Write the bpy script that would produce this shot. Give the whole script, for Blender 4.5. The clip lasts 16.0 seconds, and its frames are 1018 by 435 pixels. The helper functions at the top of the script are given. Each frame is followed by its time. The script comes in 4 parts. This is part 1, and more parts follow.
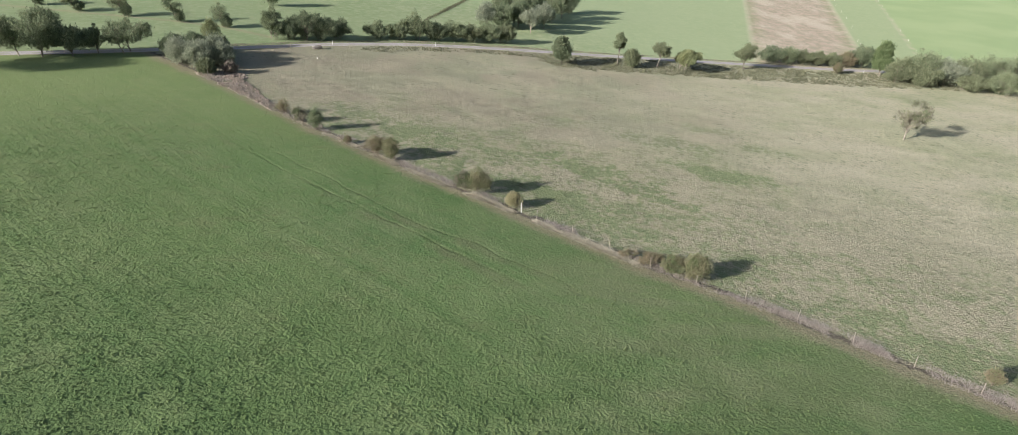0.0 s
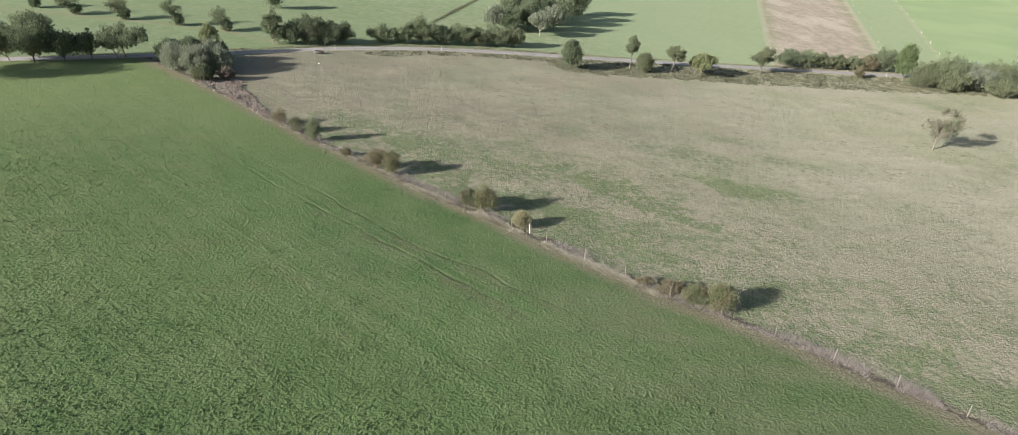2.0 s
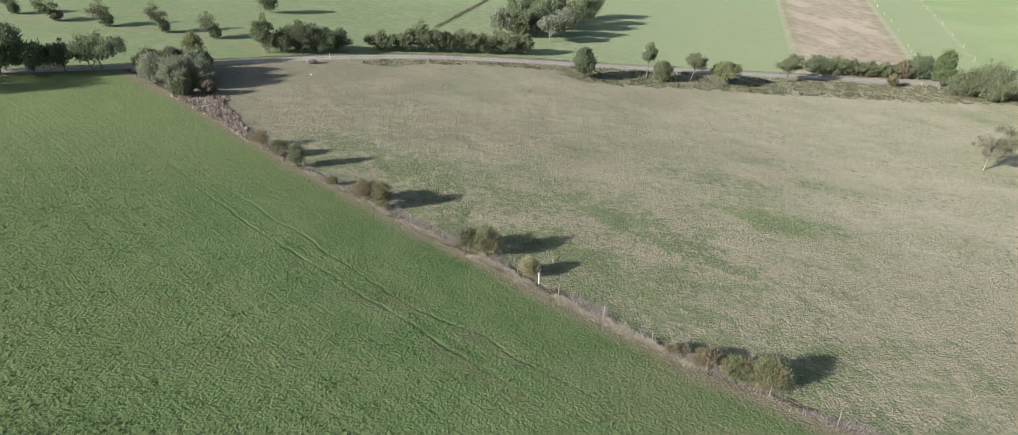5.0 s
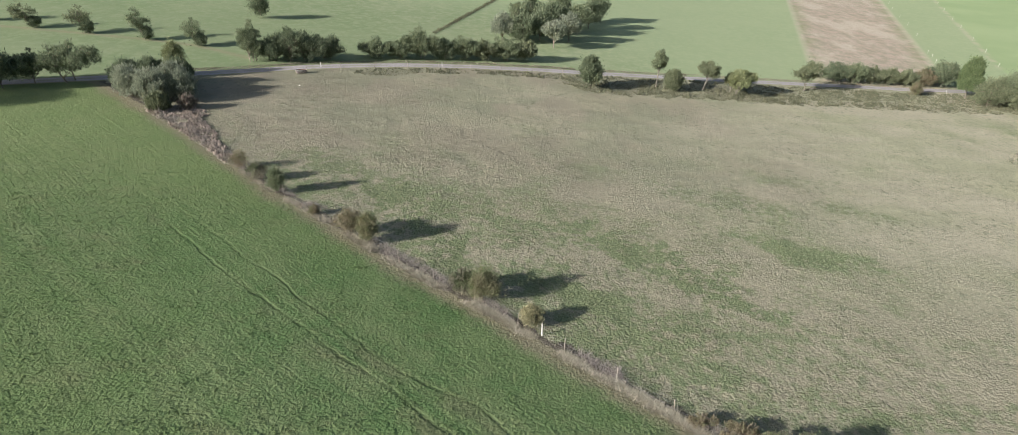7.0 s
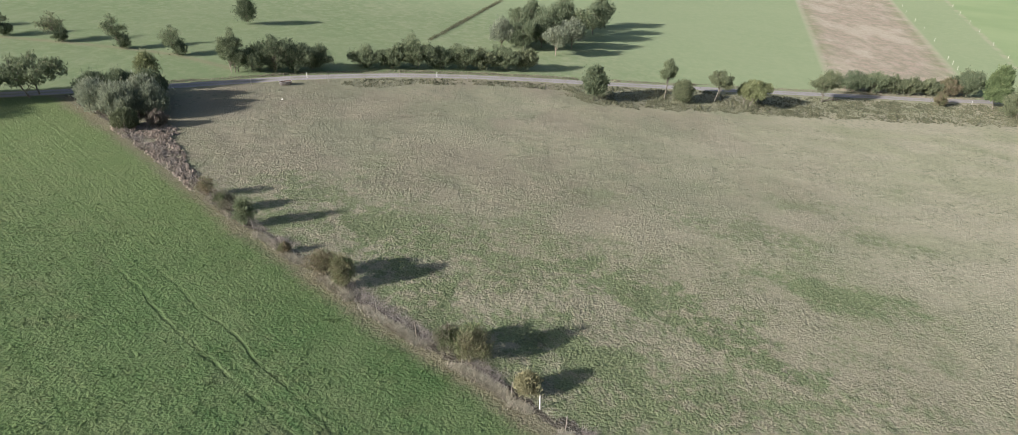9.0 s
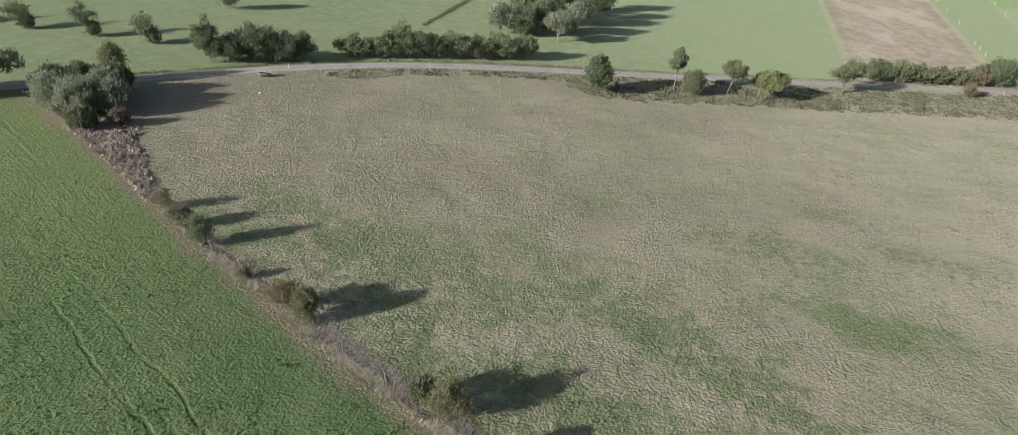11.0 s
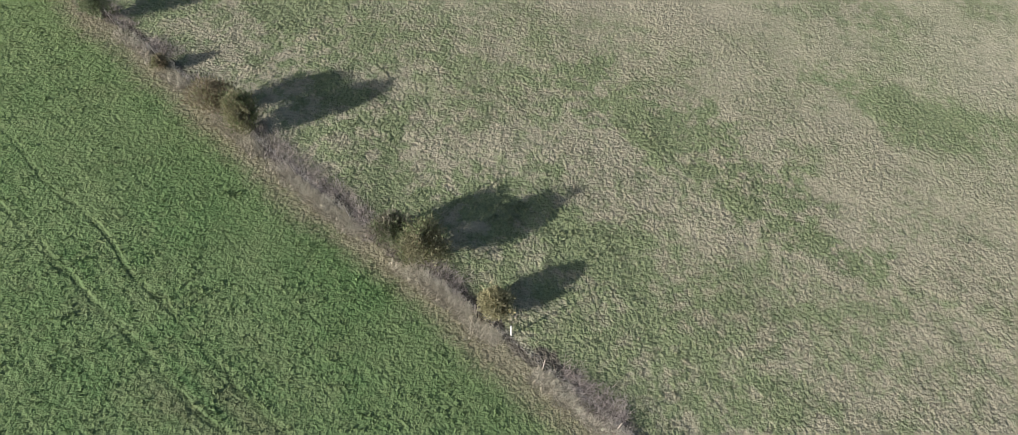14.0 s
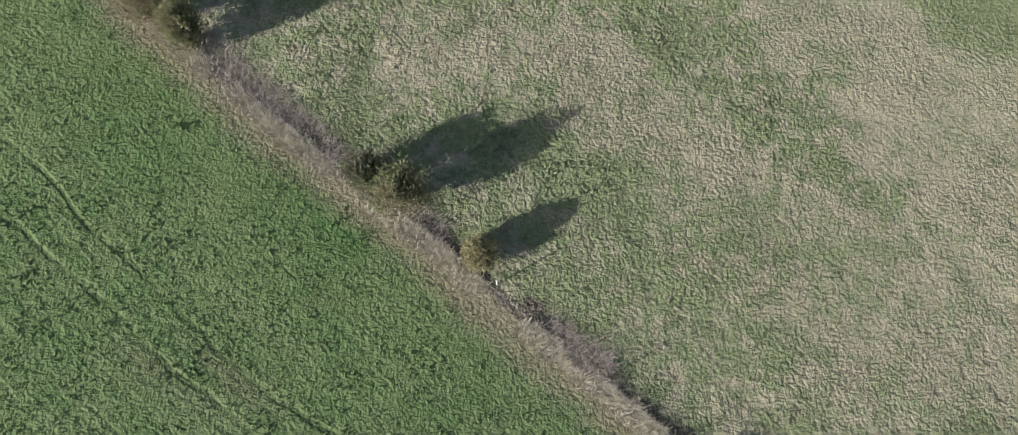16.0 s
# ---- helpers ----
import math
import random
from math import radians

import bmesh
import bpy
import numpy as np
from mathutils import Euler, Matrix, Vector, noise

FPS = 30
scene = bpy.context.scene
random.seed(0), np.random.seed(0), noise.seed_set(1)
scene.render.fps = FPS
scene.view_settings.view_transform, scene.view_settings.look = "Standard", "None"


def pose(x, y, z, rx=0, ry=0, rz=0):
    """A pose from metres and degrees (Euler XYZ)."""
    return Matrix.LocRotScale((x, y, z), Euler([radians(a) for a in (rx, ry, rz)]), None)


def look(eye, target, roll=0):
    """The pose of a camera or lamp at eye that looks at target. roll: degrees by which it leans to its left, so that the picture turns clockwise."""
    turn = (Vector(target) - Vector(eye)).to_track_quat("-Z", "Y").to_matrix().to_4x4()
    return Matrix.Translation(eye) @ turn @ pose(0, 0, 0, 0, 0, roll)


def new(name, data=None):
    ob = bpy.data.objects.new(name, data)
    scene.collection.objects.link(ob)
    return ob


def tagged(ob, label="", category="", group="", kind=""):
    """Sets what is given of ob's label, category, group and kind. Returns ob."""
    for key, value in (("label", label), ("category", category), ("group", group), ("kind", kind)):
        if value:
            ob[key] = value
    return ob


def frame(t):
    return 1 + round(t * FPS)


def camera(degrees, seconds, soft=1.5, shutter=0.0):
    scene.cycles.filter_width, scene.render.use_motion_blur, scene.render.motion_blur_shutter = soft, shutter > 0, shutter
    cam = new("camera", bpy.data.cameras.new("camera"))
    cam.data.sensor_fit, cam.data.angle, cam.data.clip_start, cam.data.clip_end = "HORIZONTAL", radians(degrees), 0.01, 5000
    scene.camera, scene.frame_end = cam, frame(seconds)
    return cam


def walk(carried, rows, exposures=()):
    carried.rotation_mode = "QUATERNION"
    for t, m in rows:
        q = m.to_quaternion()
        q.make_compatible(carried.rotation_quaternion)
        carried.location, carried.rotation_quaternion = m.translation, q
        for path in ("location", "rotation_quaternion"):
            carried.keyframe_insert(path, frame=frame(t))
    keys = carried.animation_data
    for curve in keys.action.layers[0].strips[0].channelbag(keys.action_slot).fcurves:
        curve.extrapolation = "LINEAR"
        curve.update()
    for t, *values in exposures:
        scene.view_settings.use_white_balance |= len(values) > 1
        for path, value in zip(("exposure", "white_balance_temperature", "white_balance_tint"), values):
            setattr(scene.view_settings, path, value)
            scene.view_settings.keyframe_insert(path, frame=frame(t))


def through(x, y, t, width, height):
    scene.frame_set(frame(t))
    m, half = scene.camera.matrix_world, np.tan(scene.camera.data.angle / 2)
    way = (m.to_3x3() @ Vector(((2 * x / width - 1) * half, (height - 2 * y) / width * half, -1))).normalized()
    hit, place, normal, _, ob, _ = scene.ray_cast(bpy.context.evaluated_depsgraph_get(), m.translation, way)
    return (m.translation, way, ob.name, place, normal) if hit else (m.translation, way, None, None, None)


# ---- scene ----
cam = camera(80.2, 16.0, soft=0.7)
PATH = [
    (0, (-0.799, -2.315, 29.635), (-0.765, -0.525, 28.744), 0.5),
    (0.5, (-0.768, -1.102, 29.636), (-0.741, 0.687, 28.743), 0.4),
    (1, (-0.738, 0.148, 29.637), (-0.719, 1.938, 28.745), 0.4),
    (1.5, (-0.707, 1.462, 29.64), (-0.694, 3.252, 28.748), 0.4),
    (2, (-0.672, 2.857, 29.643), (-0.665, 4.647, 28.75), 0.3),
    (2.5, (-0.634, 4.343, 29.643), (-0.633, 6.132, 28.75), 0.3),
    (3, (-0.599, 5.921, 29.644), (-0.603, 7.71, 28.748), 0.3),
    (5.5, (-0.38, 14.669, 29.721), (-0.404, 16.455, 28.823), -0.0),
    (6, (-0.309, 16.54, 29.726), (-0.336, 18.327, 28.828), -0.0),
    (6.5, (-0.239, 18.456, 29.732), (-0.268, 20.242, 28.833), -0.1),
    (7, (-0.17, 20.408, 29.736), (-0.202, 22.195, 28.837), -0.1),
    (7.5, (-0.093, 22.398, 29.738), (-0.126, 24.184, 28.839), -0.1),
    (8, (0.01, 24.409, 29.735), (-0.024, 26.195, 28.836), -0.1),
    (8.5, (0.162, 26.41, 29.727), (0.126, 28.196, 28.829), -0.2),
    (8.7, (0.25, 27.193, 29.724), (0.212, 28.98, 28.827), -0.2),
    (10.8, (1.455, 35.233, 29.626), (1.4, 37.011, 28.711), -0.1),
    (11, (1.541, 35.997, 29.623), (1.484, 37.754, 28.669), -0.3),
    (11.5, (1.68, 37.902, 29.62), (1.624, 39.569, 28.517), -0.3),
    (12, (1.768, 39.839, 29.625), (1.715, 41.393, 28.367), -0.4),
    (12.5, (1.846, 41.77, 29.629), (1.796, 43.212, 28.244), -0.6),
    (13, (1.934, 43.674, 29.632), (1.888, 44.999, 28.135), -0.6),
    (13.5, (2.039, 45.537, 29.637), (1.997, 46.739, 28.04), -0.7),
    (14, (2.16, 47.353, 29.643), (2.12, 48.433, 27.96), -0.8),
    (14.5, (2.304, 49.126, 29.648), (2.265, 50.08, 27.891), -1.1),
    (15, (2.465, 50.879, 29.652), (2.427, 51.701, 27.829), -1.3),
    (15.5, (2.637, 52.63, 29.658), (2.6, 53.313, 27.779), -1.8),
    (16, (2.804, 54.387, 29.661), (2.769, 54.926, 27.735), -2.5),
]
EXPOSURES = [(0, 1.11), (5.5, 1.00), (8.5, 0.94), (11.5, 0.78), (14, 0.95), (16, 0.98)]
walk(cam, [(t, look(eye, target, roll)) for t, eye, target, roll in PATH], EXPOSURES)

# ---- light ----
SHADOW_TURN = 32.0      # degrees from +x towards +y in which shadows fall
SUN_HEIGHT = 22.0
_a, _e = radians(SHADOW_TURN), radians(SUN_HEIGHT)
SUN_FROM = Vector((-math.cos(_a) * math.cos(_e), -math.sin(_a) * math.cos(_e), math.sin(_e)))

sky = bpy.data.worlds.new("sky")
scene.world = sky
sky.use_nodes = True
sky_tex = sky.node_tree.nodes.new("ShaderNodeTexSky")
sky_tex.sky_type = "NISHITA"
sky_tex.sun_disc = False
sky_tex.sun_elevation = _e
sky_tex.sun_rotation = math.atan2(SUN_FROM.x, SUN_FROM.y)
sky_tex.dust_density = 2.5
sky.node_tree.links.new(sky_tex.outputs[0], sky.node_tree.nodes["Background"].inputs[0])
sky.node_tree.nodes["Background"].inputs[1].default_value = 0.066
sun = new("sun", bpy.data.lights.new("sun", "SUN"))
sun.data.energy = 5.0
sun.data.angle = radians(0.6)
sun.data.color = (1.0, 0.96, 0.935)
sun.matrix_world = look(SUN_FROM * 100, (0, 0, 0))


# ---- the lie of the land ----
def land(x, y):
    """Height of the ground: it falls to the right and rises gently behind the road."""
    x, y = np.asarray(x, float), np.asarray(y, float)
    far = 90 + 400 * np.tanh((y - 90) / 400)
    return -0.595 - 14.88 * np.tanh(x / 150) + 0.848 * (far - 65) / 50 + 0.7757 * np.log(np.cosh((far - 90) / 25))


def ground_at(x, y):
    return float(land(x, y))


FENCE = [(-90, 132), (-52, 102.5), (-45.5, 97.3), (-39.5, 92.2), (-34, 87.2), (-26, 80.2), (-20, 75.8), (-15, 71.6), (-10, 67.6),
         (-5.6, 64.3), (-1.9, 61.8), (1.9, 58.7), (5.3, 56.1), (9, 53.2), (14.1, 49.2), (19.6, 45.8), (24.7, 42.5), (29, 39.2),
         (33, 36.2), (38.4, 31.9), (60, 14.5), (100, -18)]
ROAD = [(-170, 62), (-130, 84), (-86, 104.6), (-76, 109), (-65.5, 114.4), (-52.5, 121.2), (-46, 125), (-38.6, 129.6), (-32, 132.8),
        (-22, 137), (-9.6, 140.4), (3, 142.8), (17.6, 145), (37, 148.2), (54.6, 150.8), (72, 153.3), (85, 154.2), (98, 156), (140, 160), (220, 166)]
RUT_A = [(-37, 77.6), (-33, 74), (-27, 69.2), (-23.5, 66.6), (-18.4, 62.2), (-14.4, 59), (-8.6, 54.1), (-5.9, 52.5), (-1.9, 50.4), (4.3, 45.6), (18, 34.5)]
RUT_B = [(-51, 88.4), (-48.7, 86.3), (-40, 78.3), (-32.4, 70.8), (-24.8, 64.3), (-21, 61), (-16.4, 57.8), (-11, 53.8), (-5.4, 49.4), (0.4, 44.6), (12, 35), (20, 28.5)]
STUBBLE_L = [(62, 144), (73.6, 178.7), (105.3, 273), (190, 520)]
STUBBLE_R = [(98, 160), (107.4, 181), (149.9, 287.5), (245, 520)]
FAR_LINE = [(116, 158), (126, 182.7), (150.2, 236.3), (173.6, 288.2), (280, 520)]


def signed(x, y, line):
    """Distance from points to a line of corners, positive on its left hand."""
    best, out = np.full(np.shape(x), 1e9), np.zeros(np.shape(x))
    for (ax, ay), (bx, by) in zip(line, line[1:]):
        dx, dy = bx - ax, by - ay
        k = np.clip(((x - ax) * dx + (y - ay) * dy) / (dx * dx + dy * dy), 0, 1)
        far = np.hypot(x - ax - k * dx, y - ay - k * dy)
        side = np.sign(dx * (y - ay) - dy * (x - ax))
        near = far < best - 1e-6
        best, out = np.where(near, far, best), np.where(near, far * side, out)
    return out


def along(line, step, start=0.0, end=None):
    """Points every step metres along a line, with the way it runs there."""
    pts, s, want = [], 0.0, start
    for (ax, ay), (bx, by) in zip(line, line[1:]):
        size = math.hypot(bx - ax, by - ay)
        while want <= s + size and (end is None or want <= end):
            k = (want - s) / size
            pts.append((ax + k * (bx - ax), ay + k * (by - ay), math.atan2(by - ay, bx - ax)))
            want += step
        s += size
    return pts


def lumps(x, y, size, seed=0):
    """Smooth noise of 0 to 1 over the plan."""
    rnd = np.random.RandomState(seed).rand(128, 128)
    u, v = np.asarray(x) / size + 1000, np.asarray(y) / size + 1000
    i, j = np.floor(u).astype(int), np.floor(v).astype(int)
    f, g = u - i, v - j
    f, g = f * f * (3 - 2 * f), g * g * (3 - 2 * g)
    at = lambda a, b: rnd[a % 128, b % 128]
    return (at(i, j) * (1 - f) + at(i + 1, j) * f) * (1 - g) + (at(i, j + 1) * (1 - f) + at(i + 1, j + 1) * f) * g


# green, weedy patches in the pasture: middle, half length, half width, turn
WEEDS = [(12.4, 73.6, 9.0, 2.8, -30), (14.5, 72.2, 5.5, 2.2, -30), (24.6, 90.5, 6.5, 2.2, -20), (36.7, 98.7, 4.5, 1.6, -20), (42.2, 91.1, 3.0, 1.5, -20), (7.6, 63.5, 4.0, 1.4, -30), (8.6, 95.5, 3.2, 1.5, -40), (31.4, 78.3, 6, 2.0, -22), (-23, 90, 7, 3.5, -25), (-6, 70.2, 5, 3.2, -35),
         (3.8, 63.8, 2.6, 1.4, 20), (-12, 77, 4, 2.5, -30), (1, 67, 3, 2, -30), (-31, 92, 4, 2, -30), (10, 60, 4, 1.6, -35),
         (-14, 84, 5, 2.0, -25), (22, 66, 5, 1.2, -32)]


def weediness(x, y):
    total = np.zeros(np.shape(x))
    x, y = x + 3.5 * (lumps(x, y, 4, 62) - 0.5) + 2.5 * (lumps(x, y, 1.5, 63) - 0.5), y + 3.5 * (lumps(x, y, 4, 64) - 0.5) + 2 * (lumps(x, y, 1.5, 65) - 0.5)
    for cx, cy, a, b, turn in WEEDS:
        c, s = math.cos(radians(turn)), math.sin(radians(turn))
        u, v = ((x - cx) * c + (y - cy) * s) / a, (-(x - cx) * s + (y - cy) * c) / b
        total = np.minimum(total + np.exp(-(u * u + v * v) * 0.6) * 0.66, 0.95)
    # moister and greener beside the meadow, drier uphill and to the east
    damp = np.clip(1.15 - np.maximum(signed(x, y, FENCE), 0) / 32, 0, 1) * np.clip((112 - y) / 25, 0, 1)
    return np.maximum(total * np.clip(2.2 * lumps(x, y, 2.0, 61) - 0.1, 0.3, 1.3), 0.38 * damp) + 0.10 * total


# ---- node helpers ----
class Nodes:
    def __init__(self, name, rough=0.85, gloss=0.3):
        self.mat = bpy.data.materials.new(name)
        self.mat.use_nodes = True
        self.tree = self.mat.node_tree
        self.bsdf = self.tree.nodes["Principled BSDF"]
        self.bsdf.inputs["Roughness"].default_value = rough
        self.bsdf.inputs["Specular IOR Level"].default_value = gloss
        self.pos = self.tree.nodes.new("ShaderNodeNewGeometry")

    def put(self, socket, value):
        if isinstance(value, bpy.types.NodeSocket):
            self.tree.links.new(value, socket)
        elif isinstance(value, tuple) and len(value) == 3 and socket.type == "RGBA":
            socket.default_value = (*value, 1)
        else:
            socket.default_value = value

    def math(self, op, a, b=0.0):
        n = self.tree.nodes.new("ShaderNodeMath")
        n.operation = op
        self.put(n.inputs[0], a), self.put(n.inputs[1], b)
        return n.outputs[0]

    def step(self, value, lo, hi, a=0.0, b=1.0):
        n = self.tree.nodes.new("ShaderNodeMapRange")
        n.interpolation_type = "SMOOTHSTEP"
        for k, v in enumerate((value, lo, hi, a, b)):
            self.put(n.inputs[k], v)
        return n.outputs[0]

    def mix(self, k, a, b, how="MIX"):
        n = self.tree.nodes.new("ShaderNodeMix")
        n.data_type, n.blend_type = "RGBA", how
        self.put(n.inputs[0], k), self.put(n.inputs[6], a), self.put(n.inputs[7], b)
        return n.outputs[2]

    def attr(self, name):
        n = self.tree.nodes.new("ShaderNodeAttribute")
        n.attribute_name = name
        return n.outputs["Fac"]

    def noise(self, size, detail=3.0, stretch=None, rough=0.55, at=None):
        """Noise whose lumps are about size metres across; stretch turns and squeezes the plan."""
        vec = at or self.pos.outputs["Position"]
        if stretch:
            m = self.tree.nodes.new("ShaderNodeMapping")
            m.inputs["Rotation"].default_value = (0, 0, radians(stretch[0]))
            m.inputs["Scale"].default_value = (stretch[1], stretch[2], 1)
            self.put(m.inputs["Vector"], vec)
            vec = m.outputs[0]
        n = self.tree.nodes.new("ShaderNodeTexNoise")
        n.inputs["Scale"].default_value = 1.0 / size
        n.inputs["Detail"].default_value = detail
        n.inputs["Roughness"].default_value = rough
        self.put(n.inputs["Vector"], vec)
        return n.outputs["Fac"]

    def line_noise(self, value, size):
        n = self.tree.nodes.new("ShaderNodeTexNoise")
        n.noise_dimensions = "1D"
        n.inputs["Scale"].default_value = 1.0 / size
        n.inputs["Detail"].default_value = 2
        self.put(n.inputs["W"], value)
        return n.outputs["Fac"]

    def bump(self, height, strength, depth):
        n = self.tree.nodes.new("ShaderNodeBump")
        n.inputs["Strength"].default_value = strength
        n.inputs["Distance"].default_value = depth
        self.put(n.inputs["Height"], height)
        self.put(self.bsdf.inputs["Normal"], n.outputs[0])

    def done(self, colour):
        self.put(self.bsdf.inputs["Base Color"], colour)
        return self.mat

    def leafy(self, colour, through=0.25):
        """A leaf or blade: part of the light goes through."""
        out = self.tree.nodes["Material Output"]
        t, m = self.tree.nodes.new("ShaderNodeBsdfTranslucent"), self.tree.nodes.new("ShaderNodeMixShader")
        self.put(self.bsdf.inputs["Base Color"], colour), self.put(t.inputs[0], colour)
        m.inputs[0].default_value = through
        self.put(m.inputs[1], self.bsdf.outputs[0]), self.put(m.inputs[2], t.outputs[0])
        self.put(out.inputs[0], m.outputs[0])
        return self.mat


def turf(n, tuft=None):
    """Colour of the grassland: meadow, pasture, dry seam along the fence, fields behind the road. tuft: a number for each tuft, to vary it."""
    fence, road, weed, stub, far, orch = (n.attr(a) for a in ("fence", "road", "weed", "stubble", "far_field", "orchard"))
    fine, mid, wide, broad = n.noise(0.2, 4, rough=0.7), n.noise(1.0, 4, rough=0.65), n.noise(5, 4), n.noise(24, 3)
    speck = n.noise(0.42, 3, rough=0.7)
    vary = n.math("MULTIPLY", n.math("SUBTRACT", tuft if tuft else n.noise(0.16, 2), 0.5), 0.18 if tuft else 0.35)
    # pasture
    streak = n.noise(2.4, 4, (-36, 0.2, 1.0), 0.6)
    clump = n.step(n.noise(1.0, 4, rough=0.65), 0.36, 0.66, 0.4, 1.3)
    green = n.math("ADD", n.math("MULTIPLY", n.math("MULTIPLY", weed, clump), 1.2), n.math("SUBTRACT", n.math("MULTIPLY", wide, 0.95), 0.23))
    for term, weight in ((mid, 0.6), (streak, 0.5), (broad, 0.5), (speck, 0.3)):
        green = n.math("ADD", green, n.math("MULTIPLY", n.math("SUBTRACT", term, 0.5), weight))
    green = n.math("ADD", green, vary)
    bare = n.step(n.noise(13, 4, (-30, 0.6, 1.0)), 0.46, 0.62)
    green = n.math("SUBTRACT", green, n.math("MULTIPLY", bare, 0.22))
    straw = n.mix(n.step(fine, 0.30, 0.70), (0.240, 0.222, 0.154), (0.316, 0.294, 0.209))
    straw = n.mix(n.math("MULTIPLY", bare, 0.6), straw, (0.305, 0.280, 0.202))
    trod = n.math("MULTIPLY", n.attr("trodden"), n.step(n.noise(2.5, 4), 0.3, 0.6, 0.55, 1.0))
    straw = n.mix(trod, straw, n.mix(n.step(fine, 0.3, 0.7), (0.200, 0.168, 0.126), (0.275, 0.238, 0.182)))
    green = n.math("SUBTRACT", green, n.math("MULTIPLY", trod, 0.45))
    blade = n.mix(n.step(fine, 0.30, 0.70), (0.132, 0.163, 0.080), (0.204, 0.232, 0.128))
    straw = n.mix(n.step(fence, -16, -52, 0, 0.7), straw, n.mix(n.step(n.math("ADD", n.math("MULTIPLY", n.noise(7, 4, (-30, 0.5, 1.0), 0.6), 0.6), n.math("MULTIPLY", broad, 0.4)), 0.42, 0.58), (0.352, 0.327, 0.237), (0.288, 0.292, 0.190)))
    pasture = n.mix(n.step(green, 0.14, 0.84), straw, blade)
    pasture = n.mix(n.step(speck, 0.50, 0.70, 0, 0.5), pasture, (0.140, 0.156, 0.092))
    # short brownish-olive sward in the upper pasture, with darker rough tufts
    split = n.tree.nodes.new("ShaderNodeSeparateXYZ")
    n.put(split.inputs[0], n.pos.outputs["Position"])
    upper = n.math("MULTIPLY", n.math("MULTIPLY", n.step(split.outputs[0], 62, 18), n.step(split.outputs[1], 80, 98)), n.step(n.noise(9, 4, (-20, 0.7, 1.0), 0.6), 0.34, 0.62, 0.35, 0.85))
    pasture = n.mix(upper, pasture, n.mix(n.step(n.noise(15, 3), 0.42, 0.58), (0.208, 0.206, 0.140), (0.232, 0.209, 0.152)))
    dots = n.math("MULTIPLY", n.step(n.noise(0.85, 3, rough=0.6), 0.55, 0.68), n.step(n.noise(7, 3), 0.44, 0.58, 0.08, 0.6))
    pasture = n.mix(dots, pasture, (0.128, 0.140, 0.086))
    # meadow
    rows = n.line_noise(fence, 1.5)
    lush = n.math("ADD", n.math("MULTIPLY", wide, 0.65), n.math("MULTIPLY", rows, 0.35))
    lush = n.math("ADD", lush, n.math("MULTIPLY", vary, 0.45))
    meadow = n.mix(n.step(lush, 0.30, 0.68), (0.145, 0.188, 0.087), (0.077, 0.139, 0.052))
    meadow = n.mix(n.step(broad, 0.35, 0.7, 0, 0.5), meadow, (0.124, 0.189, 0.072))
    meadow = n.mix(n.step(mid, 0.45, 0.75, 0, 0.45), meadow, (0.150, 0.173, 0.083))
    meadow = n.mix(n.step(speck, 0.5, 0.74, 0, 0.32), meadow, (0.058, 0.093, 0.034))
    meadow = n.mix(n.step(fine, 0.46, 0.74, 0, 0.4), meadow, (0.148, 0.183, 0.081))
    meadow = n.mix(n.step(n.noise(3.2, 4, (-36, 0.5, 1.0), 0.65), 0.55, 0.75, 0, 0.45), meadow, (0.144, 0.143, 0.078))
    meadow = n.mix(n.step(n.math("ADD", fence, n.math("MULTIPLY", wide, 14)), 20, 36, 0, 0.32), meadow, (0.152, 0.195, 0.076))
    meadow = n.mix(n.step(fence, 10, 3, 0, 0.22), meadow, (0.057, 0.110, 0.038))
    olive = n.math("MULTIPLY", n.step(split.outputs[0], -6, 16), n.step(n.noise(3.0, 4, (-36, 0.25, 1.0), 0.6), 0.34, 0.62, 0.15, 0.75))
    meadow = n.mix(olive, meadow, (0.159, 0.170, 0.095))
    meadow = n.mix(n.step(split.outputs[1], 62, 92, 0, 0.45), meadow, (0.190, 0.226, 0.096))
    deep = n.math("MULTIPLY", n.step(split.outputs[1], 46, 26), n.step(n.noise(6, 4), 0.36, 0.6, 0.15, 0.65))
    meadow = n.mix(deep, meadow, (0.063, 0.108, 0.038))
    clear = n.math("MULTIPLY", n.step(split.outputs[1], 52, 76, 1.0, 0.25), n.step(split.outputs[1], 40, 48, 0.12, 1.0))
    for name in ("rut_a", "rut_b"):
        d = n.attr(name)
        gone = n.step(n.noise(7, 3), 0.38, 0.62)
        worn = n.math("MULTIPLY", n.step(n.math("ABSOLUTE", n.math("ADD", d, 0.85)), 0.2, 1.0, 0.4, 0), n.math("MULTIPLY", gone, clear))
        meadow = n.mix(worn, meadow, (0.135, 0.120, 0.078))
        # pale line: sunlight on the track's far wall, painted into the turf
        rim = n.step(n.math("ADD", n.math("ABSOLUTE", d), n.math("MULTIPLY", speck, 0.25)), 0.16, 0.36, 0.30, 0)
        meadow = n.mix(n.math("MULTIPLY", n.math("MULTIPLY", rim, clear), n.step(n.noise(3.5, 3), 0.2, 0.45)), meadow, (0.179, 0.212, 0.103))
